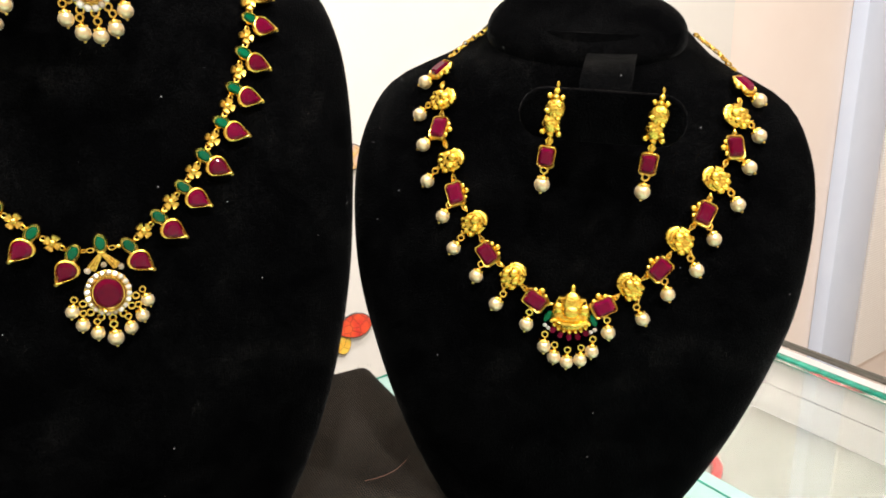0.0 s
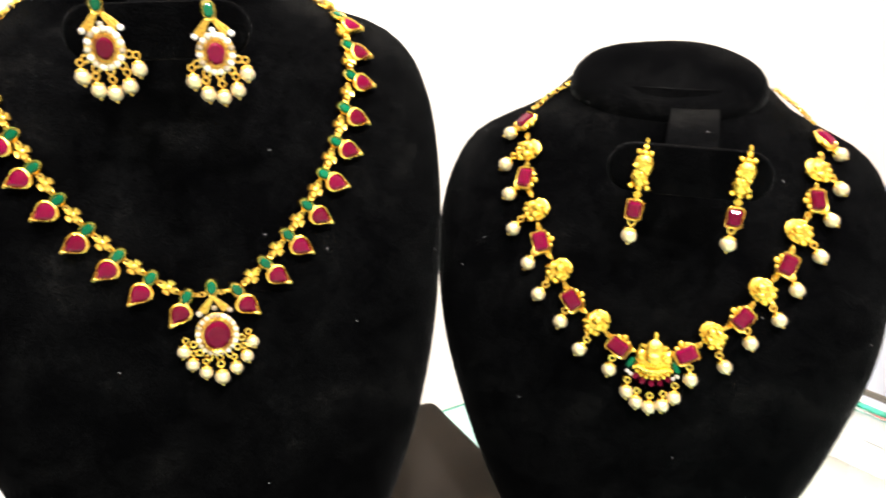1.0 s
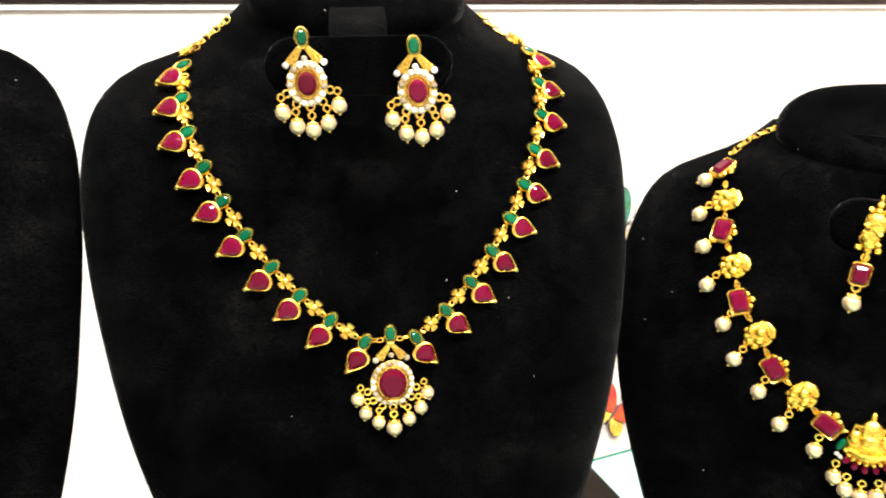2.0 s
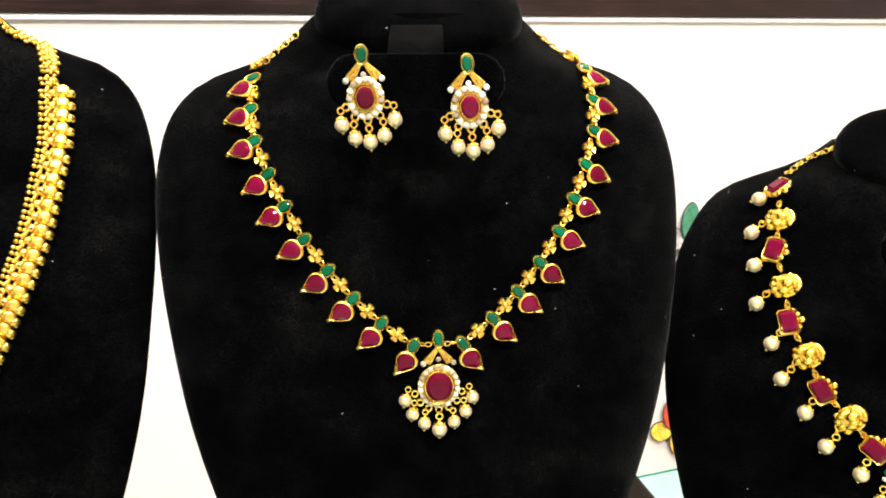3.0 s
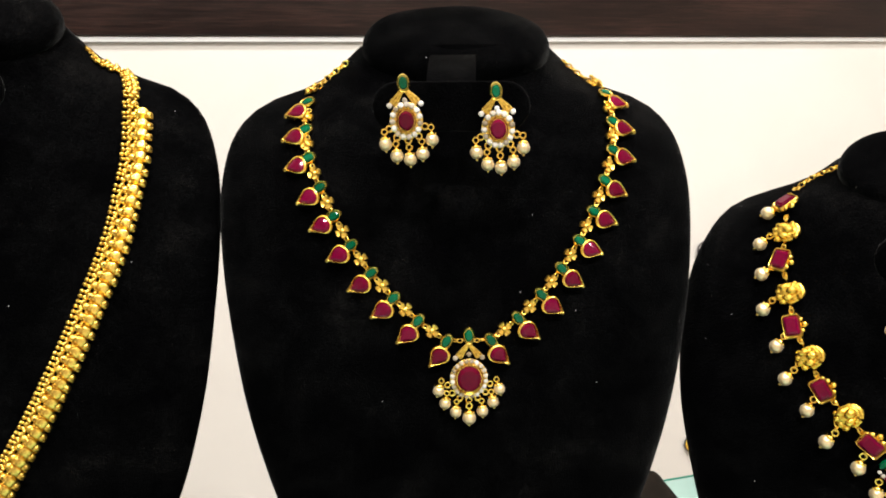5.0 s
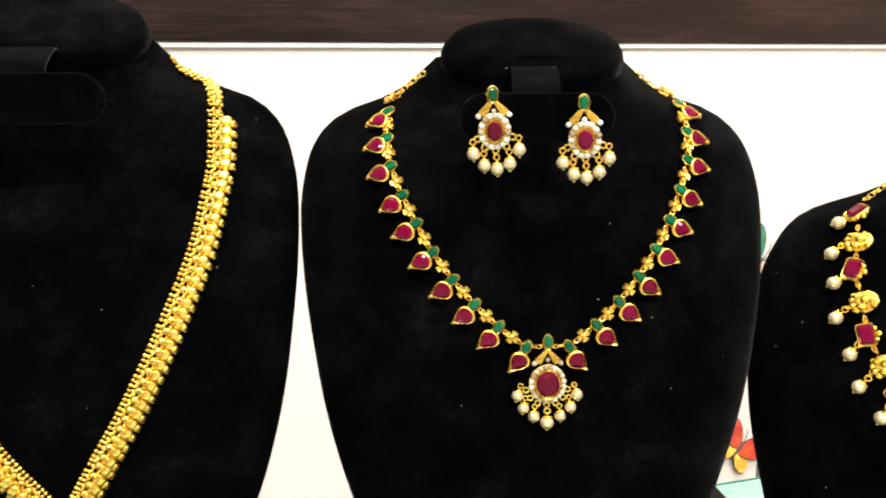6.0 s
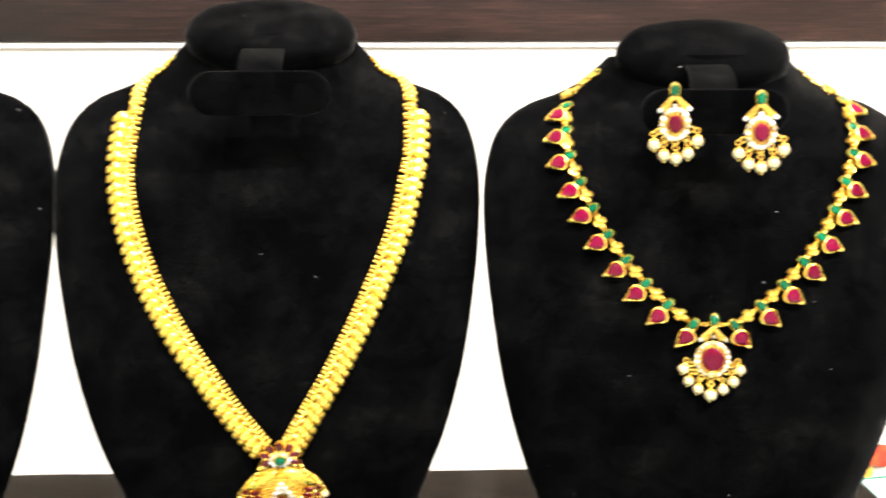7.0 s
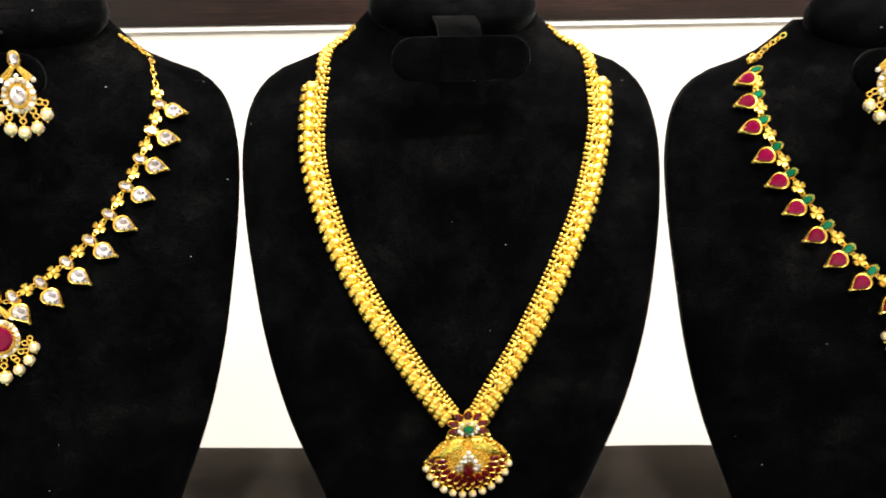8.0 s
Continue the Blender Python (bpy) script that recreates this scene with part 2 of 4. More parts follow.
def ring(bm, m, big, small, n=14, k=6, squash=1.0):
    """A torus in the plane of m."""
    rows = []
    for i in range(n):
        a = math.tau * i / n
        rows.append([bm.verts.new(m @ Vector(((big + small * math.cos(b)) * math.cos(a), (big + small * math.cos(b)) * math.sin(a) * squash, small * math.sin(b)))) for b in (math.tau * j / k for j in range(k))])
    for i in range(n):
        for j in range(k):
            bm.faces.new((rows[i][j], rows[(i + 1) % n][j], rows[(i + 1) % n][(j + 1) % k], rows[i][(j + 1) % k]))


def tube(bm, points, radius, k=6):
    rows = []
    for i, p in enumerate(points):
        d = (Vector(points[min(i + 1, len(points) - 1)]) - Vector(points[max(i - 1, 0)])).normalized()
        a = d.orthogonal().normalized()
        b = d.cross(a)
        rows.append([bm.verts.new(Vector(p) + radius * (math.cos(t) * a + math.sin(t) * b)) for t in (math.tau * j / k for j in range(k))])
    for i in range(len(rows) - 1):
        for j in range(k):
            bm.faces.new((rows[i][j], rows[i][(j + 1) % k], rows[i + 1][(j + 1) % k], rows[i + 1][j]))
    bm.faces.new(rows[0][::-1])
    bm.faces.new(rows[-1])


def oval(w, h, n=18):
    return [(w / 2 * math.cos(math.tau * i / n), h / 2 * math.sin(math.tau * i / n)) for i in range(n)]


def cut_rect(w, h, c):
    x, y = w / 2, h / 2
    return [(x, y - c), (x - c, y), (-x + c, y), (-x, y - c), (-x, -y + c), (-x + c, -y), (x - c, -y), (x, -y + c)]


def teardrop(w, length, bend=0.0, n=26):
    """A mango outline: a full round head at +y, a tip at -y that hooks to +x."""
    out = []
    for i in range(n):
        t = math.tau * i / n
        y = length / 2 * math.cos(t)
        low = (1 - math.cos(t)) / 2
        x = w / 2 * math.sin(t) * (1 - 0.42 * low ** 3.2) * 1.02
        out.append((x + bend * low ** 4.0, y))
    return out


def mango(w, length, hook, n=28):
    """A comma outline: nearly round at +y, drawn out at -y into a short point that turns to +x."""
    out = []
    for i in range(n):
        t = math.tau * i / n
        low = (1 - math.cos(t)) / 2
        x = w / 2 * math.sin(t) * (1 - 0.76 * low ** 2.4) * 1.09
        y = length * (0.5 * math.cos(t) - 0.13 * low ** 5 + 0.05)
        out.append((x + hook * low ** 3.0, y))
    return out


def stack(bm, outline, layers, cap=True):
    """Lofts an outline through layers of (scale or inset, z)."""
    cx = sum(p[0] for p in outline) / len(outline)
    cy = sum(p[1] for p in outline) / len(outline)
    rows = [[bm.verts.new((cx + (x - cx) * s, cy + (y - cy) * s, z)) for x, y in outline] for s, z in layers]
    n = len(outline)
    for a, b in zip(rows, rows[1:]):
        for i in range(n):
            bm.faces.new((a[i], a[(i + 1) % n], b[(i + 1) % n], b[i]))
    if cap:
        bm.faces.new(rows[0][::-1])
        bm.faces.new(rows[-1])
    return bm


def gem_mesh(name, outline, depth, mat, table=0.62):
    bm = stack(bmesh.new(), outline, [(0.97, 0), (1.0, depth * 0.45), (0.86, depth * 0.8), (table, depth)])
    return finish(bm, name, mat, smooth=False)


def setting_mesh(name, outline, rim, depth, mat):
    """A closed metal cup with a rounded raised rim round a stone of that outline."""
    w = max(abs(p[0]) for p in outline)
    k = 1 + rim / w
    bm = stack(bmesh.new(), outline, [(k * 0.88, 0), (k * 0.97, depth * 0.25), (k, depth * 0.55), (1 + 0.86 * (k - 1), depth * 0.84), (1 + 0.55 * (k - 1), depth), (1 + 0.22 * (k - 1), depth * 0.93), (0.985, depth * 0.6)])
    return finish(bm, name, mat, angle=50)


# ---------------------------------------------------------------- the bust's shape
def curve(x, table):
    """Smooth reading of a short table of (x, y)."""
    if x <= table[0][0]:
        return table[0][1]
    for i in range(len(table) - 1):
        (x0, y0), (x1, y1) = table[i], table[i + 1]
        if x <= x1:
            xa, ya = table[max(i - 1, 0)]
            xb, yb = table[min(i + 2, len(table) - 1)]
            m0 = (y1 - ya) / (x1 - xa)
            m1 = (yb - y0) / (xb - x0)
            h, t = x1 - x0, (x - x0) / (x1 - x0)
            return (1 + 2 * t) * (1 - t) ** 2 * y0 + t * (1 - t) ** 2 * h * m0 + t * t * (3 - 2 * t) * y1 + t * t * (t - 1) * h * m1
    return table[-1][1]


LIP = 0.006      # depth of the rounded outer edge


class Shape:
    """A display bust: half width, front and rim depth by height. Front looks along -y; y = 0 is the chest's front."""

    def __init__(self, width, front, depth, shift=0.0, lean=0.0, rise=0.0, scale=1.0, skew=0.0, edge=0.0):
        up = lambda z: z + rise * min(1.0, max(0.0, z / 0.06))
        self.width = [(up(z), w * scale) for z, w in width]
        self.front_line = front
        self.depth = [(up(z), d) for z, d in depth]
        self.shift, self.lean, self.rise, self.skew, self.edge = shift, lean, rise, skew, edge

    def half(self, z):
        return max(curve(z, self.width), 0.004)

    def middle(self, z):
        return self.shift + self.lean * (z - self.rise - 0.16) - self.skew * max(0.0, 0.12 - z)

    def front(self, u, z):
        q = min(abs(u - self.middle(z)) / self.half(z), 0.9995)
        return self.surface(q, z)

    def turned_back(self, z):
        """How much further the outer edge bends back than the chest's even curve."""
        return self.edge * min(1.0, max(0.0, z / 0.10))

    def surface(self, q, z):
        return curve(z, self.front_line) + (curve(z, self.depth) - LIP) * q * q + self.turned_back(z) * q ** 6 + LIP * (1 - (1 - q ** 8) ** 0.125)

    def place(self, u, z, lift=0.0, turn=0.0):
        """The pose of a jewel that lies on the bust: x to the right, y up along it, z out of it."""
        e = 0.004
        p = Vector((u, self.front(u, z), z))
        right = (Vector((u + e, self.front(u + e, z), z)) - Vector((u - e, self.front(u - e, z), z))).normalized()
        rise = (Vector((u, self.front(u, z + e), z + e)) - Vector((u, self.front(u, z - e), z - e))).normalized()
        out = right.cross(rise).normalized()
        if out.y > 0:
            out = -out
        up = out.cross(right)
        m = Matrix((right, up, out)).transposed().to_4x4()
        return Matrix.Translation(p + out * lift) @ m @ Matrix.Rotation(radians(turn), 4, "Z")


TALL_WIDTH = [(0.0, 0.0578), (0.03, 0.0727), (0.06, 0.0844), (0.095, 0.0975), (0.135, 0.1080), (0.175, 0.1147), (0.206, 0.1187), (0.236, 0.1202), (0.255, 0.1180), (0.268, 0.1138), (0.278, 0.1060), (0.285, 0.0950), (0.2895, 0.0815), (0.2945, 0.0700), (0.3015, 0.0608), (0.310, 0.0530), (0.318, 0.0472), (0.325, 0.0450)]
TALL_FRONT = [(0.0, 0.016), (0.05, 0.006), (0.10, 0.002), (0.155, 0.003), (0.19, 0.0075), (0.225, 0.016), (0.25, 0.024), (0.27, 0.033), (0.285, 0.040), (0.30, 0.043), (0.325, 0.047)]
TALL_RIM = [(0.0, 0.0127), (0.05, 0.0127), (0.25, 0.0315), (0.29, 0.034), (0.325, 0.030)]
TALL_B = Shape(TALL_WIDTH, TALL_FRONT, TALL_RIM, -0.0005, 0.0014, -0.0049, 0.9995, 0.0, 0.006)
TALL_C = Shape(TALL_WIDTH, TALL_FRONT, TALL_RIM, 0.0017, 0.0194, 0.0029, 0.979)
TALL_D = Shape(TALL_WIDTH, TALL_FRONT, TALL_RIM, 0.0085, 0.0480, 0.0020, 0.947)
LOW = Shape(
    [(-0.0504, 0.0326), (-0.03, 0.035), (-0.013, 0.0422), (0.004, 0.0538), (0.034, 0.0692), (0.072, 0.0852), (0.118, 0.1003), (0.158, 0.1066), (0.183, 0.1070), (0.200, 0.1036), (0.214, 0.0968), (0.2225, 0.0862), (0.2280, 0.0745), (0.2345, 0.0618), (0.242, 0.0540), (0.250, 0.0490), (0.266, 0.0459)],
    [(-0.0504, 0.027), (0.0, 0.012), (0.05, 0.005), (0.10, 0.003), (0.13, 0.005), (0.16, 0.012), (0.185, 0.021), (0.205, 0.030), (0.222, 0.037), (0.235, 0.041), (0.266, 0.046)],
    [(-0.0504, 0.0115), (0.05, 0.0130), (0.19, 0.0240), (0.225, 0.030), (0.266, 0.032)], -0.0022, -0.0195, -0.0021, 1.022, 0.018, 0.009)


def bust_thing(m, shape, top, label, plate_u=0.0, plate_turn=0.0, plate_drop=0.0):
    low = shape.width[0][0]
    bust = thing("necklace_bust", m @ Matrix.Translation((0, 0, low)), label, "display bust", "jewellery display busts")
    put = Matrix.Translation((0, 0, -low))
    bm = bmesh.new()
    rows, n = [], 80
    steps = 58
    for i in range(steps + 1):
        z = low + (top - 0.0145 - low) * i / steps
        w, d0, d = shape.half(z), curve(z, shape.front_line), curve(z, shape.depth)
        f = i / steps
        w *= 1 - 0.05 * max(0.0, (f - 0.95) / 0.05) ** 2
        back = 0.030 - 0.020 * max(0.0, (f - 0.80) / 0.20)
        row = []
        for j in range(n):
            a = math.tau * j / n
            c, s = math.cos(a), math.sin(a)
            q = abs(c) ** 0.8
            u = shape.middle(z) + w * math.copysign(q, c)
            if s >= 0:
                y = shape.surface(q, z)
            else:
                y = d0 + d + shape.turned_back(z) + back * abs(s) ** 0.7
            row.append(bm.verts.new((u, y, z)))
        rows.append(row)
    for a, b in zip(rows, rows[1:]):
        for j in range(n):
            bm.faces.new((a[j], a[(j + 1) % n], b[(j + 1) % n], b[j]))
    bm.faces.new(rows[0][::-1])
    bm.faces.new(rows[-1])
    part("torso", bm, VELVET, bust, put)
    # the padded, forward-sloping cut of the neck
    bm = bmesh.new()
    cap = Matrix.Translation((shape.middle(top), 0.066, top - 0.016)) @ Matrix.Rotation(radians(34), 4, "X")
    rows = []
    for i in range(23):
        t = -math.pi / 2 + math.pi * i / 22
        r = abs(math.cos(t)) ** 0.50
        h = 0.0125 * math.copysign(abs(math.sin(t)) ** 0.8, math.sin(t))
        rows.append([bm.verts.new(cap @ Vector((0.0475 * r * math.cos(a), 0.030 * r * math.sin(a), h + 0.0008 * r * math.sin(3 * a + 0.4 * i) + 0.0006 * r * math.sin(5 * a + 1.3)))) for a in (math.tau * j / 48 for j in range(48))])
    for a, b in zip(rows[1:-1], rows[2:-1]):
        for j in range(48):
            bm.faces.new((a[j], a[(j + 1) % 48], b[(j + 1) % 48], b[j]))
    bm.faces.new(rows[1][::-1])
    bm.faces.new(rows[-2])
    part("neck_pad", bm, VELVET, bust, put)
    # the flap that carries earrings: a stem that comes out from under the pad, and a rounded plate
    pm = put @ Matrix.Translation((plate_u, 0, -plate_drop)) @ Matrix.Rotation(radians(plate_turn), 4, "Z")
    bm = bmesh.new()
    zs = top - 0.0327
    line = [(0.050, zs + 0.0120), (0.030, zs + 0.0105), (0.014, zs + 0.0060), (0.0070, zs + 0.0018), (0.0045, zs - 0.0010), (0.0040, zs - 0.0080)]
    rows = []
    for y, z in line:
        rows.append([bm.verts.new((x, y + dy, z + dz)) for x, dy, dz in ((-0.0108, 0, 0), (0.0108, 0, 0), (0.0108, 0.0015, -0.0015), (-0.0108, 0.0015, -0.0015))])
    for a, b in zip(rows, rows[1:]):
        for j in range(4):
            bm.faces.new((a[j], a[(j + 1) % 4], b[(j + 1) % 4], b[j]))
    bm.faces.new(rows[0][::-1])
    bm.faces.new(rows[-1])
    part("flap_stem", bm, VELVET, bust, pm)
    out = []
    for side in (1, -1):
        for i in range(9):
            a = side * (math.pi / 2) - math.pi * i / 8 if side > 0 else -math.pi / 2 - math.pi * i / 8
            out.append((side * 0.0238 + 0.0108 * math.cos(a), 0.0108 * math.sin(a)))
    bm = stack(bmesh.new(), out, [(0.97, 0), (1.0, 0.0008), (1.0, 0.0028), (0.985, 0.0037), (0.96, 0.0042), (0.93, 0.0043)])
    flat = Matrix.Translation((0, 0.0045, top - 0.0435)) @ Matrix.Rotation(radians(90), 4, "X")
    part("earring_plate", bm, VELVET, bust, pm @ flat)
    return bust


# ---------------------------------------------------------------- jewel pieces
def shared(build):
    made = {}

    def get(*key):
        if key not in made:
            made[key] = build(*key)
        return made[key]
    return get


@shared
def mango_setting():
    """A deep cup with a broad, sloping, rounded rim."""
    bm = stack(bmesh.new(), mango(0.0100, 0.0106, 0.0015), [(0.90, 0), (0.97, 0.0006), (1.0, 0.0015), (0.985, 0.0023), (0.93, 0.0029), (0.85, 0.0031), (0.77, 0.0028), (0.71, 0.0020)])
    ball(bm, 0.0013, -0.0058, 0.0013, 0.0009, u=8, v=6)
    return finish(bm, "mango_setting", GOLD_SMOOTH, angle=60)


@shared
def mango_gem(mat):
    return gem_mesh("mango_stone", mango(0.0077, 0.0080, 0.0010), 0.0020, mat, 0.60)


@shared
def oval_setting(w, h):
    return setting_mesh("oval_setting", oval(w, h), 0.0007, 0.0025, GOLD_SMOOTH)


@shared
def oval_gem(w, h, mat, depth=0.002):
    return gem_mesh("oval_stone", oval(w * 0.92, h * 0.92, 20), depth, mat, 0.72)


def marquise(w, h, n=18):
    """A leaf outline with a point at each end."""
    return [(w / 2 * math.copysign(abs(math.sin(t)) ** 1.35, math.sin(t)), h / 2 * math.cos(t)) for t in (math.tau * i / n for i in range(n))]


@shared
def leaf_setting(w, h):
    return setting_mesh("leaf_setting", marquise(w, h), 0.00045, 0.0018, GOLD_SMOOTH)


@shared
def leaf_gem(w, h, mat):
    return gem_mesh("leaf_stone", marquise(w * 0.98, h * 0.98), 0.0012, mat, 0.70)


@shared
def rect_setting(w, h):
    return setting_mesh("square_setting", cut_rect(w, h, 0.0009), 0.0009, 0.0028, GOLD_SMOOTH)


@shared
def rect_gem(w, h):
    return gem_mesh("square_stone", cut_rect(w * 0.97, h * 0.97, 0.0009), 0.0026, RUBY, 0.66)


@shared
def flower_mesh():
    arm, half = 0.0033, 0.00105
    cross = []
    for k in range(4):
        a = k * math.pi / 2
        c, s = math.cos(a), math.sin(a)
        for x, y in ((arm * 0.86, -half * 1.62), (arm, -half * 0.9), (arm, half * 0.9), (arm * 0.86, half * 1.62), (half * 0.95, half * 0.95)):
            cross.append((x * c - y * s, x * s + y * c))
    bm = stack(bmesh.new(), cross, [(0.94, 0), (1.0, 0.0005), (1.0, 0.0011), (0.90, 0.0017), (0.55, 0.0013)])
    ball(bm, 0, 0, 0.0014, 0.0013, 0.0013, 0.0009, 8, 5)
    for s in (-1, 1):
        ring(bm, Matrix.Translation((0, s * 0.0039, 0.0009)) @ Matrix.Rotation(radians(25 * s), 4, "Y"), 0.0010, 0.00035, 10, 5)
    return finish(bm, "flower_link", GOLD)


@shared
def pearl_mesh(r):
    bm = bmesh.new()
    ball(bm, 0, 0, 0, r, r, r * 1.04, 20, 14)
    return finish(bm, "pearl", PEARL)


@shared
def pearl_cap(r):
    """A beaded cap, a ring above and a pin below, with +y up."""
    bm = bmesh.new()
    for k in range(7):
        a = math.tau * k / 7
        ball(bm, 0.55 * r * math.cos(a), r * 0.82, 0.55 * r * math.sin(a), r * 0.24, u=6, v=4)
    ball(bm, 0, r * 0.86, 0, r * 0.60, r * 0.40, r * 0.60, 10, 6)
    tube(bm, [(0, r * 1.0, 0), (0, r * 1.5, 0)], r * 0.16)
    ring(bm, Matrix.Translation((0, r * 1.85, 0)), r * 0.42, r * 0.15, 12, 6)
    ball(bm, 0, -r * 1.05, 0, r * 0.2, u=7, v=5)
    return finish(bm, "pearl_cap", GOLD_SMOOTH)


@shared
def link_mesh(r, wire):
    bm = bmesh.new()
    ring(bm, Matrix.Diagonal((0.68, 1, 1, 1)), r, wire, 14, 6)
    return finish(bm, "chain_link", GOLD_SMOOTH)


@shared
def bead_mesh(r):
    bm = bmesh.new()
    ball(bm, 0, 0, 0, r, u=9, v=6)
    return finish(bm, "gold_bead", GOLD_SMOOTH)


@shared
def crystal_mesh(r):
    bm = stack(bmesh.new(), oval(2 * r, 2 * r, 8), [(0.9, 0), (1.0, r * 0.5), (0.78, r * 0.95), (0.42, r * 1.2)])
    return finish(bm, "crystal", SPARKLE, smooth=False)


def pearl_drop(owner, m, r):
    """A pearl whose centre is at m, hanging along m's -y."""
    p = part("pearl", pearl_mesh(r), PEARL, owner, m)
    part("cap", pearl_cap(r), GOLD_SMOOTH, p)
    return p


def chain_between(owner, shape, points, pitch, r, wire, lift=0.001):
    """Links laid along points (u, z) of the bust."""
    length = sum(math.dist(a, b) for a, b in zip(points, points[1:]))
    n = max(2, round(length / pitch))
    for i in range(n):
        d, k = length * (i + 0.5) / n, 0
        while d > math.dist(points[k], points[k + 1]) and k < len(points) - 2:
            d -= math.dist(points[k], points[k + 1])
            k += 1
        a, b = points[k], points[k + 1]
        t = d / math.dist(a, b)
        u, z = a[0] + (b[0] - a[0]) * t, a[1] + (b[1] - a[1]) * t
        turn = math.degrees(math.atan2(b[1] - a[1], b[0] - a[0])) - 90
        m = shape.place(u, z, lift, turn) @ Matrix.Rotation(radians(65 if i % 2 else 5), 4, "Y")
        part("chain_link", link_mesh(r, wire), GOLD_SMOOTH, owner, m)


# ---------------------------------------------------------------- the mango necklaces
# middle of each drop beside the middle line, height, lean of the drop and reach to its top stone
MANGO_LINE = [(0.0799, 0.2766, 56, 0.0070), (0.0811, 0.2648, 64, 0.0070), (0.0797, 0.2519, 64, 0.0072), (0.0740, 0.2373, 56, 0.0075), (0.0681, 0.2240, 60, 0.0077), (0.0602, 0.2109, 58, 0.0074), (0.0507, 0.1977, 51, 0.0078), (0.0405, 0.1862, 49, 0.0078), (0.0291, 0.1753, 45, 0.0080), (0.0148, 0.1648, 34, 0.0078)]
CRYSTAL_LINE = [(0.0894, 0.2640, 68, 0.0088), (0.0849, 0.2508, 66, 0.0092), (0.0784, 0.2374, 66, 0.0090), (0.0705, 0.2237, 60, 0.0090), (0.0612, 0.2102, 55, 0.0090), (0.0512, 0.1981, 52, 0.0092), (0.0387, 0.1869, 39, 0.0095), (0.0256, 0.1783, 35, 0.0092), (0.0110, 0.1723, 25, 0.0084)]


def halo(owner, m, rx, ry, n, r, mat_gem, gw, gh, gem_label):
    """A cluster: a stone in a cup with a ring of crystals round it."""
    bm = stack(bmesh.new(), oval(2 * rx + 1.6 * r, 2 * ry + 1.6 * r, 28), [(0.9, 0), (1.0, 0.0006), (1.0, 0.0014), (0.92, 0.0018)])
    cup = part("cluster_plate", bm, GOLD_SMOOTH, owner, m)
    for k in range(n):
        a = math.tau * (k + 0.5) / n
        part("crystal", crystal_mesh(r), SPARKLE, cup, Matrix.Translation((rx * math.cos(a), ry * math.sin(a), 0.0016)))
    part("stone_cup", oval_setting(gw, gh), GOLD_SMOOTH, cup, Matrix.Translation((0, 0, 0.0012)))
    part("centre_stone", oval_gem(gw, gh, mat_gem, 0.003), mat_gem, cup, Matrix.Translation((0, 0, 0.0020)), gem_label)
    return cup


@shared
def fan_mesh(length):
    """A pleated gold fan that widens downwards from its narrow top at the origin."""
    bm = stack(bmesh.new(), [(-0.0006, 0), (-length * 0.22, -length * 0.88), (-length * 0.10, -length), (length * 0.10, -length), (length * 0.22, -length * 0.88), (0.0006, 0)], [(0.92, 0), (1, 0.0006), (0.95, 0.0014), (0.70, 0.0015)])
    for k in (-1, 0, 1):
        tube(bm, [(k * 0.0004, -0.0004, 0.0014), (k * length * 0.16, -length * 0.93, 0.0018)], 0.00045, 6)
    return finish(bm, "gold_fan", GOLD)


def leaf_pair(owner, m, spread, drop):
    """Two pleated fans that open downwards from under the top stone, with a small crystal at each end and between."""
    length = math.hypot(spread, drop)
    for s in (-1, 1):
        place = m @ Matrix.Rotation(math.atan2(s * spread, drop) * 0.92, 4, "Z")
        leaf = part("gold_fan", fan_mesh(length * 0.96), GOLD, owner, place)
        part("crystal", crystal_mesh(0.0014), SPARKLE, leaf, Matrix.Translation((s * length * 0.10, -length * 1.04, 0.0010)))
    part("crystal", crystal_mesh(0.0013), SPARKLE, owner, m @ Matrix.Translation((0, -drop * 0.75, 0.0014)))


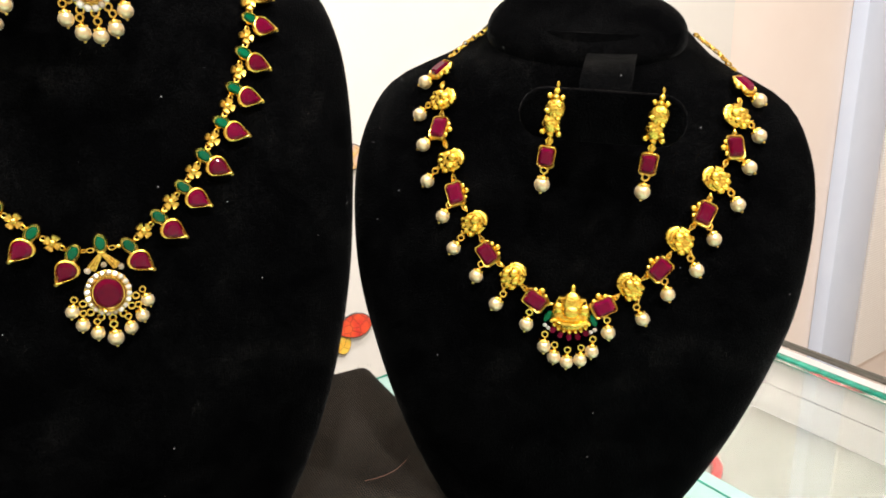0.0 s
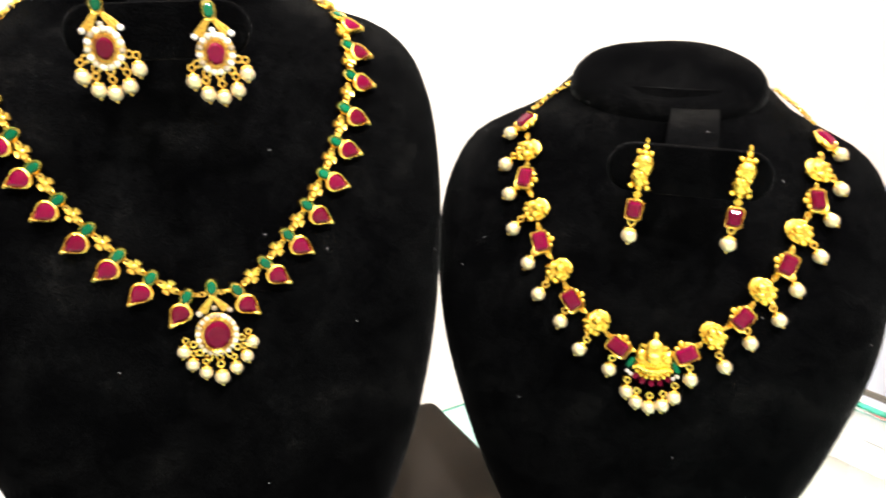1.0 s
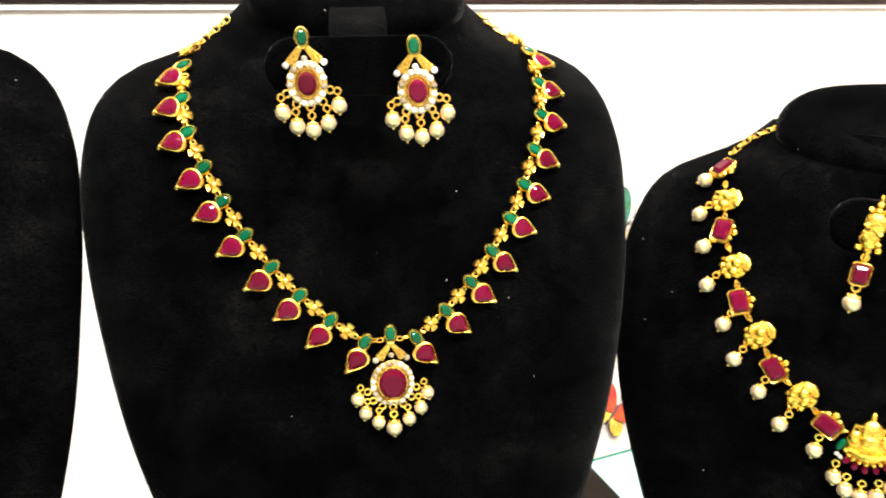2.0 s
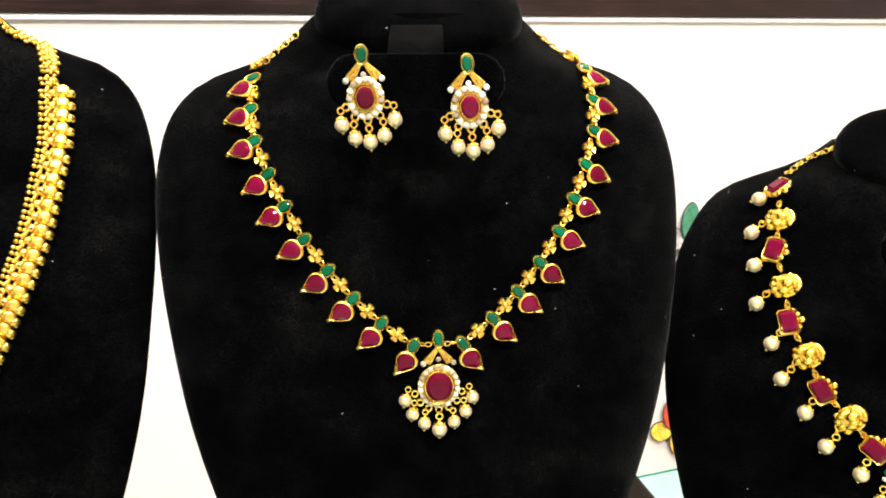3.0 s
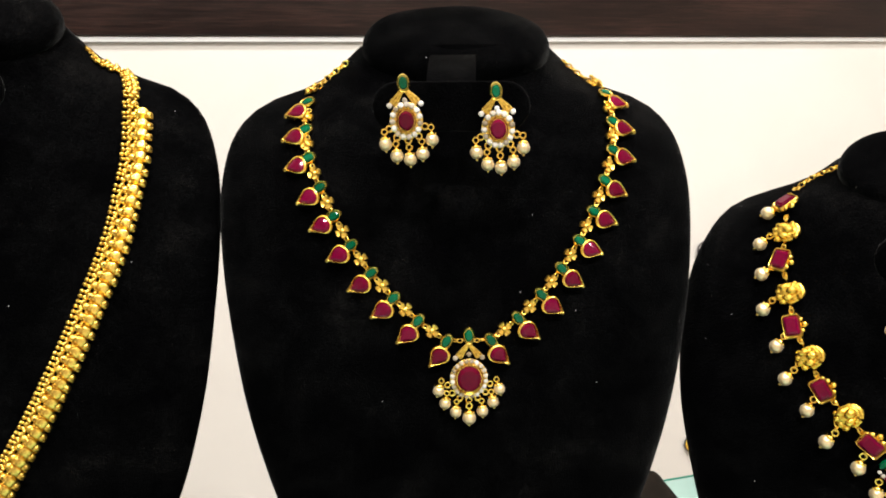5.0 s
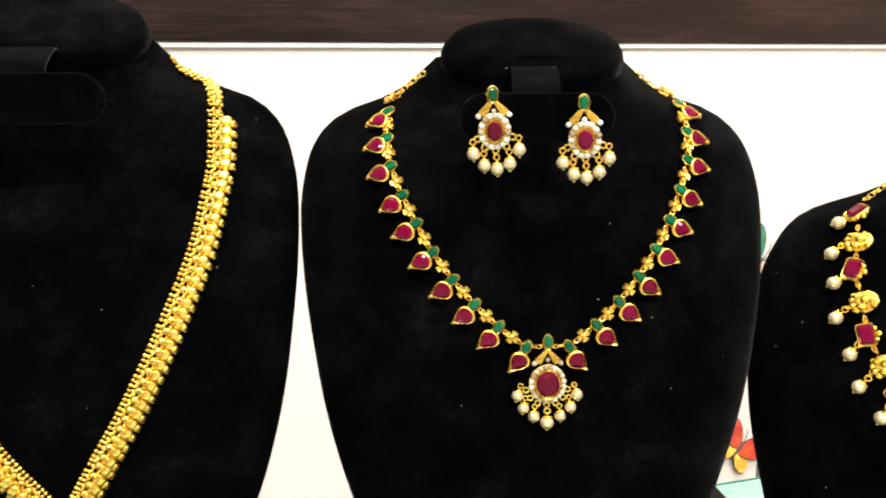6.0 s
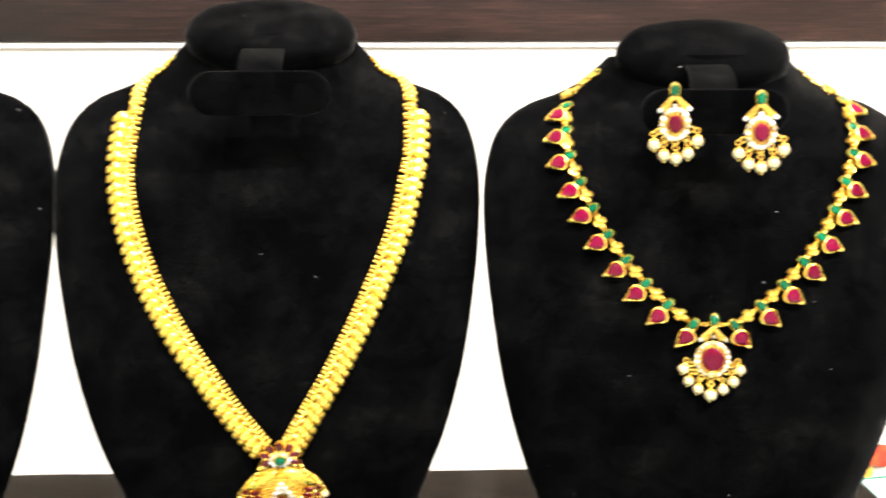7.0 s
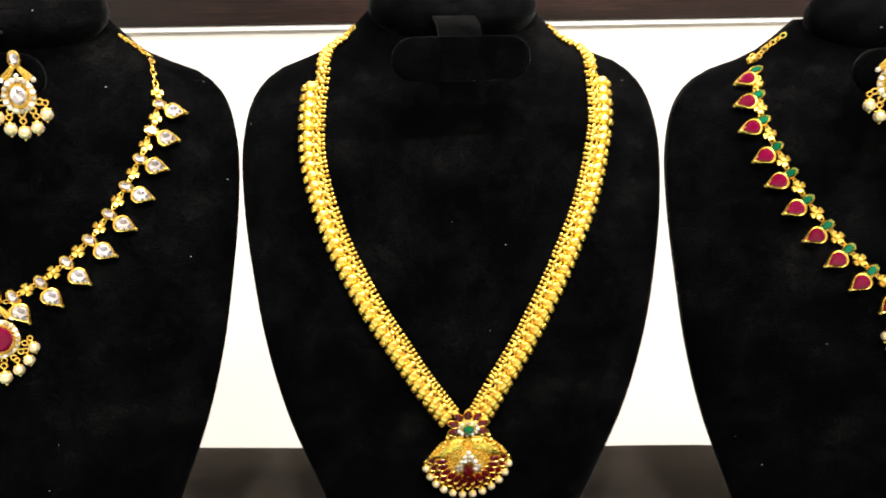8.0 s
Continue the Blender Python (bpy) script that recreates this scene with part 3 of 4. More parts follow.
def mango_necklace(m, shape, drop_stone, top_stone, label, stone_words, line, shift=0.0, dz=0.0, wide=0.0):
    neck = thing("mango_necklace", m, label, "necklace", "necklaces on the busts")
    rnd = random.Random(5)
    for s in (-1, 1):
        gems = []
        for i, (u, z, turn, reach) in enumerate(line):
            z -= (0.0026, 0.0019, 0.0016, 0.0010)[i] if s < 0 and i < 4 else 0.0
            a = radians(turn)
            inward = (-math.sin(a), math.cos(a))          # from the drop's middle to its head
            u2, z2 = u + inward[0] * reach, z + inward[1] * reach
            tilt = s * turn + rnd.uniform(-4, 4)
            flip = Matrix.Diagonal((s, 1, 1, 1))
            drop = part("mango_drop", mango_setting(), GOLD_SMOOTH, neck, shape.place(s * (u - 0.0007) + shift, z - 0.0010, 0.0012, tilt) @ flip)
            part("stone", mango_gem(drop_stone), drop_stone, drop, Matrix.Translation((0, 0.0003, 0.0014)), stone_words if i == 0 else "")
            at = shape.place(s * u2 + shift, z2, 0.0012, tilt)
            cup = part("oval_cup", oval_setting(0.0044, 0.0064), GOLD_SMOOTH, neck, at)
            part("stone", oval_gem(0.0044, 0.0064, top_stone), top_stone, cup, Matrix.Translation((0, 0, 0.0009)))
            gems.append((s * u2 + shift, z2))
        for (ua, za), (ub, zb) in zip(gems, gems[1:]):
            turn = math.degrees(math.atan2(zb - za, ub - ua)) - 90
            part("flower_link", flower_mesh(), GOLD, neck, shape.place((ua + ub) / 2, (za + zb) / 2, 0.0010, turn))
        ua, za = gems[0]
        part("flower_link", flower_mesh(), GOLD, neck, shape.place(ua - s * 0.0008, za + 0.0062, 0.0010, 0))
        chain_between(neck, shape, [(ua - s * 0.0010, za + 0.010), (s * (0.0710 + wide) + shift, 0.2855 + dz), (s * (0.0635 + wide) + shift, 0.2920 + dz), (s * (0.0550 + wide) + shift, 0.2985 + dz)], 0.0030, 0.0019, 0.00055)
    top = part("pendant_top_cup", oval_setting(0.0044, 0.0064), GOLD_SMOOTH, neck, shape.place(shift, 0.1738 + dz, 0.0014))
    part("stone", oval_gem(0.0044, 0.0064, top_stone), top_stone, top, Matrix.Translation((0, 0, 0.0009)))
    for s in (-1, 1):
        chain_between(neck, shape, [(s * 0.0028 + shift, 0.1712 + dz), (s * 0.0105 + shift, 0.1715 + dz)], 0.0028, 0.0013, 0.0005)
    leaf_pair(neck, shape.place(shift, 0.1700 + dz, 0.0010), 0.0058, 0.0066)
    halo(neck, shape.place(shift, 0.1535 + dz, 0.0012), 0.0079, 0.0086, 20, 0.00125, RUBY, 0.0126, 0.0138, "large oval ruby-red stone")
    for k in range(7):
        a = radians(-90 + (k - 3) * 24)
        r = 0.0033 if k == 3 else 0.0028
        far = 0.0188 if k == 3 else 0.0176 - 0.0003 * abs(k - 3)
        pu, pz = shift + far * 0.90 * math.cos(a), 0.1528 + dz + far * math.sin(a)
        pearl_drop(neck, shape.place(pu, pz, r * 0.95, (k - 3) * 5), r)
        ru, rz = shift + 0.0106 * math.cos(a), 0.1535 + dz + 0.0112 * math.sin(a)
        bm = bmesh.new()
        ring(bm, Matrix(), 0.0013, 0.0005, 12, 6)
        part("ring", bm, GOLD_SMOOTH, neck, shape.place(ru, rz, 0.0012))
    return neck


def cluster_earring(m, top_stone, centre, label):
    ear = thing("earring", m, label, "earring", "earrings on the busts")
    cup = part("stud_cup", oval_setting(0.0046, 0.0066), GOLD_SMOOTH, ear, Matrix.Translation((0, 0.0170, 0.0010)))
    part("stone", oval_gem(0.0046, 0.0066, top_stone), top_stone, cup, Matrix.Translation((0, 0, 0.0009)))
    leaf_pair(ear, Matrix.Translation((0, 0.0150, 0.0004)), 0.0066, 0.0076)
    halo(ear, Matrix.Translation((0, 0, 0.0006)), 0.0064, 0.0074, 15, 0.0015, centre, 0.0080, 0.0100, "")
    for k, (x, y) in enumerate(((-0.0106, -0.0102), (-0.0058, -0.0160), (0.0002, -0.0180), (0.0062, -0.0158), (0.0110, -0.0096))):
        pearl_drop(ear, Matrix.Translation((x, y, 0.0015)), 0.0031)
        a = radians(-90 + (k - 2) * 35)
        bm = bmesh.new()
        ring(bm, Matrix(), 0.0014, 0.0005, 12, 6)
        part("ring", bm, GOLD_SMOOTH, ear, Matrix.Translation((0.0088 * math.cos(a), -0.0002 + 0.0088 * math.sin(a), 0.0012)))
    return ear


# ---------------------------------------------------------------- the ruby and gold motif necklace
@shared
def motif_mesh(side):
    """A chased gold half-round motif: a thick crest over crowded rounded forms, on a flared foot."""
    bm = bmesh.new()
    half = [(0.0058 * math.cos(a), 0.0052 * math.sin(a) - 0.0004) for a in (radians(-12 + 12 * k) for k in range(18))]
    stack(bm, half, [(0.9, 0), (1.0, 0.0006), (0.98, 0.0014), (0.8, 0.0018)])
    tube(bm, [(0.0055 * math.cos(a), 0.0050 * math.sin(a), 0.0022) for a in (radians(-5 + 12 * k) for k in range(14))], 0.0011, 8)
    tube(bm, [(0.0040 * math.cos(a), 0.0034 * math.sin(a) + 0.0004, 0.0028) for a in (radians(10 + 14 * k) for k in range(11))], 0.0008, 7)
    ball(bm, 0, -0.0006, 0.0012, 0.0055, 0.0048, 0.0026, 16, 9)
    for x, y, z, rx, ry, rz in ((0.0006, 0.0012, 0.0032, 0.0026, 0.0023, 0.0022), (-0.0026, -0.0008, 0.0028, 0.0021, 0.0022, 0.0017), (0.0034, -0.0012, 0.0026, 0.0019, 0.0024, 0.0015)):
        ball(bm, x * side, y, z, rx, ry, rz, 14, 9)
    for x, y, r in ((-0.0040, -0.0032, 0.0019), (-0.0012, -0.0040, 0.0021), (0.0018, -0.0038, 0.0019), (0.0044, -0.0028, 0.0016)):
        ball(bm, x * side, y, 0.0017, r, r * 0.85, r * 0.9, 10, 7)
    return finish(bm, "gold_motif", GOLD_CARVED)


@shared
def crest_mesh():
    bm = bmesh.new()
    for dx, dy, r in ((-0.0027, -0.0009, 0.0012), (0, 0.0004, 0.0016), (0.0027, -0.0009, 0.0012)):
        ball(bm, dx, dy, 0.0014, r, u=8, v=6)
    return finish(bm, "bead_crest", GOLD_SMOOTH)


RUBY_LINE = [(0.0700, 0.2212), (0.0668, 0.1975), (0.0559, 0.1708), (0.0386, 0.1469), (0.0154, 0.1289)]
RUBY_AXIS = [18, 2, -24, -40, -60]     # lean of the long side from upright, on the +u side


def motif_necklace(m, shape, label):
    neck = thing("ruby_necklace", m, label, "necklace", "necklaces on the busts")
    for s in (-1, 1):
        pts = [(s * u * (0.972 if s > 0 else 1.0), z) for u, z in RUBY_LINE]
        for i, ((u, z), lean) in enumerate(zip(pts, RUBY_AXIS)):
            turn = s * lean * -1
            at = shape.place(u, z, 0.0018, -turn) @ Matrix.Rotation(radians(s * (10, 3, 0, 0, 0)[i]), 4, "Y")
            cup = part("square_cup", rect_setting(0.0068, 0.0092), GOLD_SMOOTH, neck, at)
            part("stone", rect_gem(0.0068, 0.0092), RUBY, cup, Matrix.Translation((0, 0, 0.0014)))
            part("bead_crest", crest_mesh(), GOLD_SMOOTH, cup, Matrix.Translation((-s * 0.0052, 0, 0)) @ Matrix.Rotation(radians(90 * s), 4, "Z"))
            pearl_drop(neck, shape.place(u + s * (0.0075, 0.0072, 0.0052, 0.0046, 0.0032)[i], z - (0.0056, 0.0078, 0.0103, 0.0106, 0.0118)[i], 0.0028, s * (48, 42, 24, 18, 10)[i]), 0.0033)
        for (ua, za), (ub, zb), facing, bulge, du, dz in zip(pts, pts[1:], (68, 62, 52, 40), (0.0010, 0.0008, 0.0012, 0.0016), (0.0106, 0.0102, 0.0085, 0.0068), (0.0078, 0.0100, 0.0122, 0.0138)):
            u, z = (ua + ub) / 2 + s * (bulge - 0.0022), (za + zb) / 2 + 0.0006
            at = shape.place(u, z, 0.0010, s * facing)
            motif = part("gold_motif", motif_mesh(s), GOLD_CARVED, neck, at)
            motif.scale = (0.88, 1.18, 1)
            pu, pz = u + s * du, z - dz
            pearl_drop(neck, shape.place(pu, pz, 0.0026, s * 30), 0.0033)
            chain_between(neck, shape, [(u + s * 0.0040, z - 0.0030), (pu - s * 0.0030, pz + 0.0058)], 0.0024, 0.0013, 0.0005, 0.0022)
            for k, (uc, zc) in enumerate(((ua, za), (ub, zb))):
                f = 0.56
                chain_between(neck, shape, [(uc + (u - uc) * 0.42, zc + (z - zc) * 0.42), (uc + (u - uc) * f, zc + (z - zc) * f)], 0.003, 0.0015, 0.0005, 0.0018)
        u, z = pts[0]
        chain_between(neck, shape, [(u - s * 0.001, z + 0.0062), (u - s * 0.0085, z + 0.0135), (u - s * 0.022, z + 0.0225)], 0.0026, 0.0016, 0.0005)
        u, z = pts[-1]
        chain_between(neck, shape, [(u - s * 0.005, z - 0.001), (s * 0.0075, 0.1275)], 0.0028, 0.0013, 0.0005, 0.002)
    # the domed centre piece
    at = shape.place(0.001, 0.1235, 0.0010)
    bm = bmesh.new()
    ball(bm, 0, -0.0010, 0.001, 0.0092, 0.0072, 0.0034, 20, 10)
    ball(bm, 0, 0.0052, 0.0020, 0.0050, 0.0062, 0.0030, 14, 9)
    ball(bm, 0, 0.0020, 0.0040, 0.0040, 0.0034, 0.0020, 12, 8)
    for s in (-1, 1):
        ball(bm, s * 0.0058, 0.0030, 0.0030, 0.0024, 0.0030, 0.0016, 10, 7)
        tube(bm, [(s * 0.002, 0.008, 0.003), (s * 0.0056, 0.0078, 0.002), (s * 0.0072, 0.0052, 0.002)], 0.0010, 6)
    for k in range(9):
        a = radians(200 + 17.5 * k)
        ball(bm, 0.0088 * math.cos(a), -0.0008 + 0.0068 * math.sin(a), 0.0026, 0.0012, u=8, v=6)
    tube(bm, [(-0.0072, -0.0018, 0.0042), (-0.003, -0.0034, 0.0050), (0.003, -0.0034, 0.0050), (0.0072, -0.0018, 0.0042)], 0.0012, 7)
    for k in range(5):
        ball(bm, -0.0044 + 0.0022 * k, 0.0096 - 0.0007 * abs(k - 2) ** 2, 0.0020, 0.0011, u=8, v=6)
    ball(bm, 0, 0.0122, 0.0018, 0.0013, 0.0026, 0.0013, 9, 7)
    dome = part("gold_dome", bm, GOLD_CARVED, neck, at, "chased gold domed centre piece")
    for s in (-1, 1):
        leaf = Matrix.Translation((s * 0.0102, -0.0014, 0.0012)) @ Matrix.Rotation(radians(s * 28), 4, "Z")
        part("green_stone", oval_gem(0.0030, 0.0066, EMERALD), EMERALD, dome, leaf)
        for k in range(3):
            part("crystal", crystal_mesh(0.0010), SPARKLE, dome, Matrix.Translation((s * (0.0112 - 0.0016 * k), -0.0058 - 0.0012 * k, 0.0012)))
    for k in range(5):
        a = radians(-90 + (k - 2) * 22)
        petal = Matrix.Translation((0.0104 * math.cos(a) * 1.0, -0.0006 + 0.0096 * math.sin(a), 0.0012)) @ Matrix.Rotation(a + math.pi / 2, 4, "Z")
        part("petal_stone", oval_gem(0.0030, 0.0042, RUBY), RUBY, dome, petal)
        b = radians(-90 + (k - 2) * 25)
        pearl_drop(dome, Matrix.Translation((0.0165 * 0.84 * math.cos(b) * 1.02, -0.0048 + 0.0176 * math.sin(b), 0.0016)), 0.0032)
    return neck


def motif_earring(m, label):
    ear = thing("earring", m, label, "earring", "earrings on the busts")
    bm = bmesh.new()
    ball(bm, 0.0003, 0.0200, 0.001, 0.0043, 0.0050, 0.0032, 14, 9)
    ball(bm, -0.0004, 0.0142, 0.001, 0.0038, 0.0050, 0.0030, 14, 9)
    for k in range(8):
        ball(bm, 0.0026 * math.cos(1.9 * k), 0.0128 + 0.0013 * k, 0.0030, 0.0015, 0.0012, 0.0013, 8, 6)
    for dx, dy, r in ((0, 0.0275, 0.0014), (-0.0026, 0.0252, 0.0013), (0.0026, 0.0252, 0.0013), (-0.0034, 0.0102, 0.0014), (0.0034, 0.0102, 0.0014), (0, 0.0096, 0.0016), (0, 0.0250, 0.0015)):
        ball(bm, dx, dy, 0.0018, r, u=9, v=6)
    ball(bm, 0, 0.0300, 0.0016, 0.0008, 0.0016, 0.0008, 8, 6)
    tube(bm, [(0, 0.010, 0.001), (0, 0.004, 0.001)], 0.0009, 6)
    ring(bm, Matrix.Translation((0, 0.0066, 0.001)), 0.0013, 0.0005, 12, 6)
    part("gold_top", bm, GOLD_CARVED, ear)
    cup = part("square_cup", rect_setting(0.0058, 0.0076), GOLD_SMOOTH, ear, Matrix.Translation((0, 0, 0)))
    part("stone", rect_gem(0.0058, 0.0076), RUBY, cup, Matrix.Translation((0, 0, 0.0014)))
    pearl_drop(ear, Matrix.Translation((0, -0.0122, 0.0014)), 0.0034)
    return ear


# ---------------------------------------------------------------- the long gold necklace
@shared
def fluted_bead():
    """A fluted gold bead shaped like a cashew: a full lobe and a smaller curled tip at -x."""
    bm = bmesh.new()
    rows, n = [], 20
    for i in range(10):
        t = math.pi * i / 9
        x = 0.0007 - 0.0026 * math.cos(t)
        r0 = 0.0024 * math.sin(t) ** 0.62 * (1.0 + 0.10 * math.cos(t)) + 0.0001
        dip = 0.0007 * ((x - 0.0007) / 0.0026) ** 2
        rows.append([bm.verts.new((x, dip + r0 * math.cos(a) * (1 + 0.09 * math.cos(6 * a)), 0.0016 + 0.92 * r0 * math.sin(a) * (1 + 0.09 * math.cos(6 * a)))) for a in (math.tau * j / n for j in range(n))])
    for a, b in zip(rows, rows[1:]):
        for j in range(n):
            bm.faces.new((a[j], a[(j + 1) % n], b[(j + 1) % n], b[j]))
    bm.faces.new(rows[0])
    bm.faces.new(rows[-1][::-1])
    ball(bm, -0.0021, 0.0008, 0.0018, 0.0019, 0.0018, 0.0018, 12, 8)
    ball(bm, -0.0032, 0.0016, 0.0020, 0.0009, u=8, v=6)
    ring(bm, Matrix.Translation((0.0029, 0.0004, 0.0014)) @ Matrix.Rotation(radians(90), 4, "Y"), 0.0010, 0.00045, 12, 6)
    return finish(bm, "fluted_bead", GOLD)


@shared
def centre_knot():
    bm = bmesh.new()
    ball(bm, -0.0004, 0, 0.0012, 0.0020, 0.0017, 0.0016, 10, 7)
    for dx, dy in ((-0.0013, 0.0019), (0.0012, 0.0018), (-0.0013, -0.0019), (0.0012, -0.0018)):
        ball(bm, dx, dy, 0.0016, 0.0009, u=8, v=6)
    return finish(bm, "gold_knot", GOLD)


@shared
def pin_pair():
    bm = bmesh.new()
    for dy in (-0.0012, 0.0012):
        tube(bm, [(-0.0018, dy, 0.0010), (0.0008, dy, 0.0010)], 0.00075, 6)
        ball(bm, 0.0012, dy, 0.0012, 0.00112, u=8, v=6)
        ball(bm, -0.0008, dy, 0.0014, 0.00110, u=8, v=6)
    return finish(bm, "beaded_pin", GOLD)


LONG_LEFT = [(0.0738, 0.2850), (0.0772, 0.2610), (0.0779, 0.2425), (0.0755, 0.2253), (0.0712, 0.2095), (0.0655, 0.1937), (0.0584, 0.1780), (0.0494, 0.1603), (0.0384, 0.1420), (0.0256, 0.1205), (0.0118, 0.1000)]
LONG_RIGHT = [(0.0875, 0.2840), (0.0858, 0.2560), (0.0812, 0.2370), (0.0765, 0.2205), (0.0702, 0.2047), (0.0626, 0.1889), (0.0546, 0.1725), (0.0456, 0.1555), (0.0354, 0.1370), (0.0234, 0.1175), (0.0128, 0.0995)]


def long_necklace(m, shape, label):
    neck = thing("long_necklace", m, label, "necklace", "necklaces on the busts")
    rnd = random.Random(9)
    count = 41
    for s, line in ((-1, LONG_LEFT), (1, LONG_RIGHT)):
        dense = []
        for i in range(301):
            x = 10 * i / 300
            dense.append((curve(x, [(k, p[0]) for k, p in enumerate(line)]), curve(x, [(k, p[1]) for k, p in enumerate(line)])))
        run = [0.0]
        for a, b in zip(dense, dense[1:]):
            run.append(run[-1] + math.dist(a, b))
        for i in range(count):
            want = run[-1] * i / (count - 1)
            k = max(1, next((j for j, r in enumerate(run) if r >= want), len(run) - 1))
            (ua, za), (ub, zb) = dense[k - 1], dense[k]
            along = math.degrees(math.atan2(za - zb, ua - ub))
            a = radians(along)
            nu, nz = -math.sin(a), math.cos(a)           # inward
            if nu > 0:
                nu, nz = -nu, -nz
            turn = (along - 90) + rnd.uniform(-4, 4)
            for name, mesh, d, lift in (("fluted_bead", fluted_bead(), 0.0, 0.0016), ("gold_knot", centre_knot(), 0.0046, 0.0004), ("beaded_pin", pin_pair(), 0.0074, 0.0004)):
                if name == "fluted_bead" and i < 2:
                    continue
                u, z = s * (ub - 0.0010 + nu * d), zb + nz * d
                at = shape.place(u, z, lift, s * turn)
                flip = 180 if s > 0 else 0
                part(name, mesh, GOLD, neck, at @ Matrix.Diagonal((1, s, 1, 1)) @ Matrix.Rotation(radians(flip), 4, "Z") @ Matrix.Rotation(radians(-14 if name == "fluted_bead" else 0), 4, "Z") @ Matrix.Scale(1.16 if name != "beaded_pin" else 1.0, 4))
            if i % 3 == 1:
                part("tiny_stone", oval_gem(0.0016, 0.0016, RUBY_DARK if i % 2 else EMERALD, 0.0010), RUBY_DARK, neck, shape.place(s * (ub - 0.0010 + nu * 0.0044), zb + nz * 0.0044, 0.0026))
        # the beaded band runs on by itself over the shoulder, growing narrow, and ends in a chain
        u, z = line[0]

        def inside(u, z, room):
            return s * min(u, shape.half(z) * room + s * shape.middle(z))

        for k in range(7):
            zz = z + 0.0024 + 0.0023 * k
            uu = inside(u - 0.0082 - 0.0004 * k - 0.00012 * k * k, zz, 0.93)
            flip = Matrix.Rotation(math.pi if s > 0 else 0, 4, "Z")
            part("beaded_pin", pin_pair(), GOLD, neck, shape.place(uu, zz, 0.0006, s * 8) @ flip)
            if k < 6:
                part("gold_knot", centre_knot(), GOLD, neck, shape.place(uu + s * (0.0030 - 0.0002 * k), zz, 0.0004, s * 8) @ flip)
        chain_between(neck, shape, [(inside(u - 0.0150, z + 0.0160, 0.95), z + 0.0160), (inside(u - 0.0240, z + 0.0225, 0.97), z + 0.0225)], 0.0024, 0.0015, 0.0006, 0.001)
    at = shape.place(0.0024, 0.0790, 0.0010) @ Matrix.Scale(1.07, 4)
    # domed round body
    bm = bmesh.new()
    rows = []
    for i in range(1, 9):
        f = i / 8
        rows.append([bm.verts.new((f * 0.0128 * math.cos(a), -0.0030 + f * 0.0128 * math.sin(a), 0.0046 * (1 - f ** 2.2) + 0.0006)) for a in (math.tau * j / 40 for j in range(40))])
    for a, b in zip(rows, rows[1:]):
        for j in range(40):
            bm.faces.new((a[j], a[(j + 1) % 40], b[(j + 1) % 40], b[j]))
    bm.faces.new(rows[0])
    plate = part("pendant_plate", bm, GOLD, neck, at, "domed gold pendant with granulated front")
    bm = bmesh.new()
    for r in range(2, 8):
        f = r / 7.6
        for k in range(6 * r):
            a = math.tau * (k + 0.5 * (r % 2)) / (6 * r)
            x, y = f * 0.0124 * math.cos(a), f * 0.0124 * math.sin(a)
            if abs(x) < 0.0014 + 0.55 * max(0.0, 0.004 - y) and y < 0.004:
                continue
            ball(bm, x, y - 0.0030, 0.0046 * (1 - f ** 2.2) + 0.0009, 0.00082, u=6, v=4)
    part("granulation", bm, GOLD_SMOOTH, plate)
    # two broad wings that spread from under the crown, edged with grains
    for s in (-1, 1):
        edge = [(0.0, 0.0092), (0.0062, 0.0086), (0.0115, 0.0066), (0.0160, 0.0030), (0.0196, -0.0012), (0.0180, -0.0032), (0.0145, -0.0036), (0.0112, -0.0006), (0.0060, 0.0030), (0.0, 0.0030)]
        edge = [(s * x, y) for x, y in edge][::s]
        wing = part("wing", stack(bmesh.new(), edge, [(1.0, 0.0010), (1.0, 0.0026), (0.86, 0.0040), (0.55, 0.0050)]), GOLD_CARVED, plate)
        bm = bmesh.new()
        top_edge = [(0.0030, 0.0092), (0.0062, 0.0088), (0.0115, 0.0068), (0.0160, 0.0032), (0.0196, -0.0012)]
        for k in range(13):
            f = 4 * k / 12
            ball(bm, s * curve(f, [(i, p[0]) for i, p in enumerate(top_edge)]), curve(f, [(i, p[1]) for i, p in enumerate(top_edge)]), 0.0028, 0.0010, u=7, v=5)
        part("beaded_edge", bm, GOLD_SMOOTH, wing)
        bm = bmesh.new()
        for x, y, lift in [(0.0030 + 0.0021 * k, 0.0070 - 0.00012 * k * k - 0.0020 * r, 0.0046 - 0.0002 * k) for r in range(2) for k in range(6)]:
            ball(bm, s * x, y, lift, 0.0009, u=7, v=5)
        part("grains", bm, GOLD_SMOOTH, wing)
    # crystals set as a leaf, opening downwards round a dark drop
    for r in range(5):
        for k in range(-r if r < 4 else -3, (r if r < 4 else 3) + 1):
            if r > 2 and abs(k) < 2:
                continue
            part("crystal", crystal_mesh(0.0013), SPARKLE, plate, Matrix.Translation((k * 0.0019, 0.0012 - 0.0024 * r - 0.0004 * abs(k), 0.0050 - 0.00035 * r)))
    part("drop_stone", mango_gem(RUBY_DARK), RUBY_DARK, plate, Matrix.Translation((0, -0.0094, 0.0042)) @ Matrix.Rotation(math.pi, 4, "Z") @ Matrix.Diagonal((0.72, 0.80, 1, 1)))
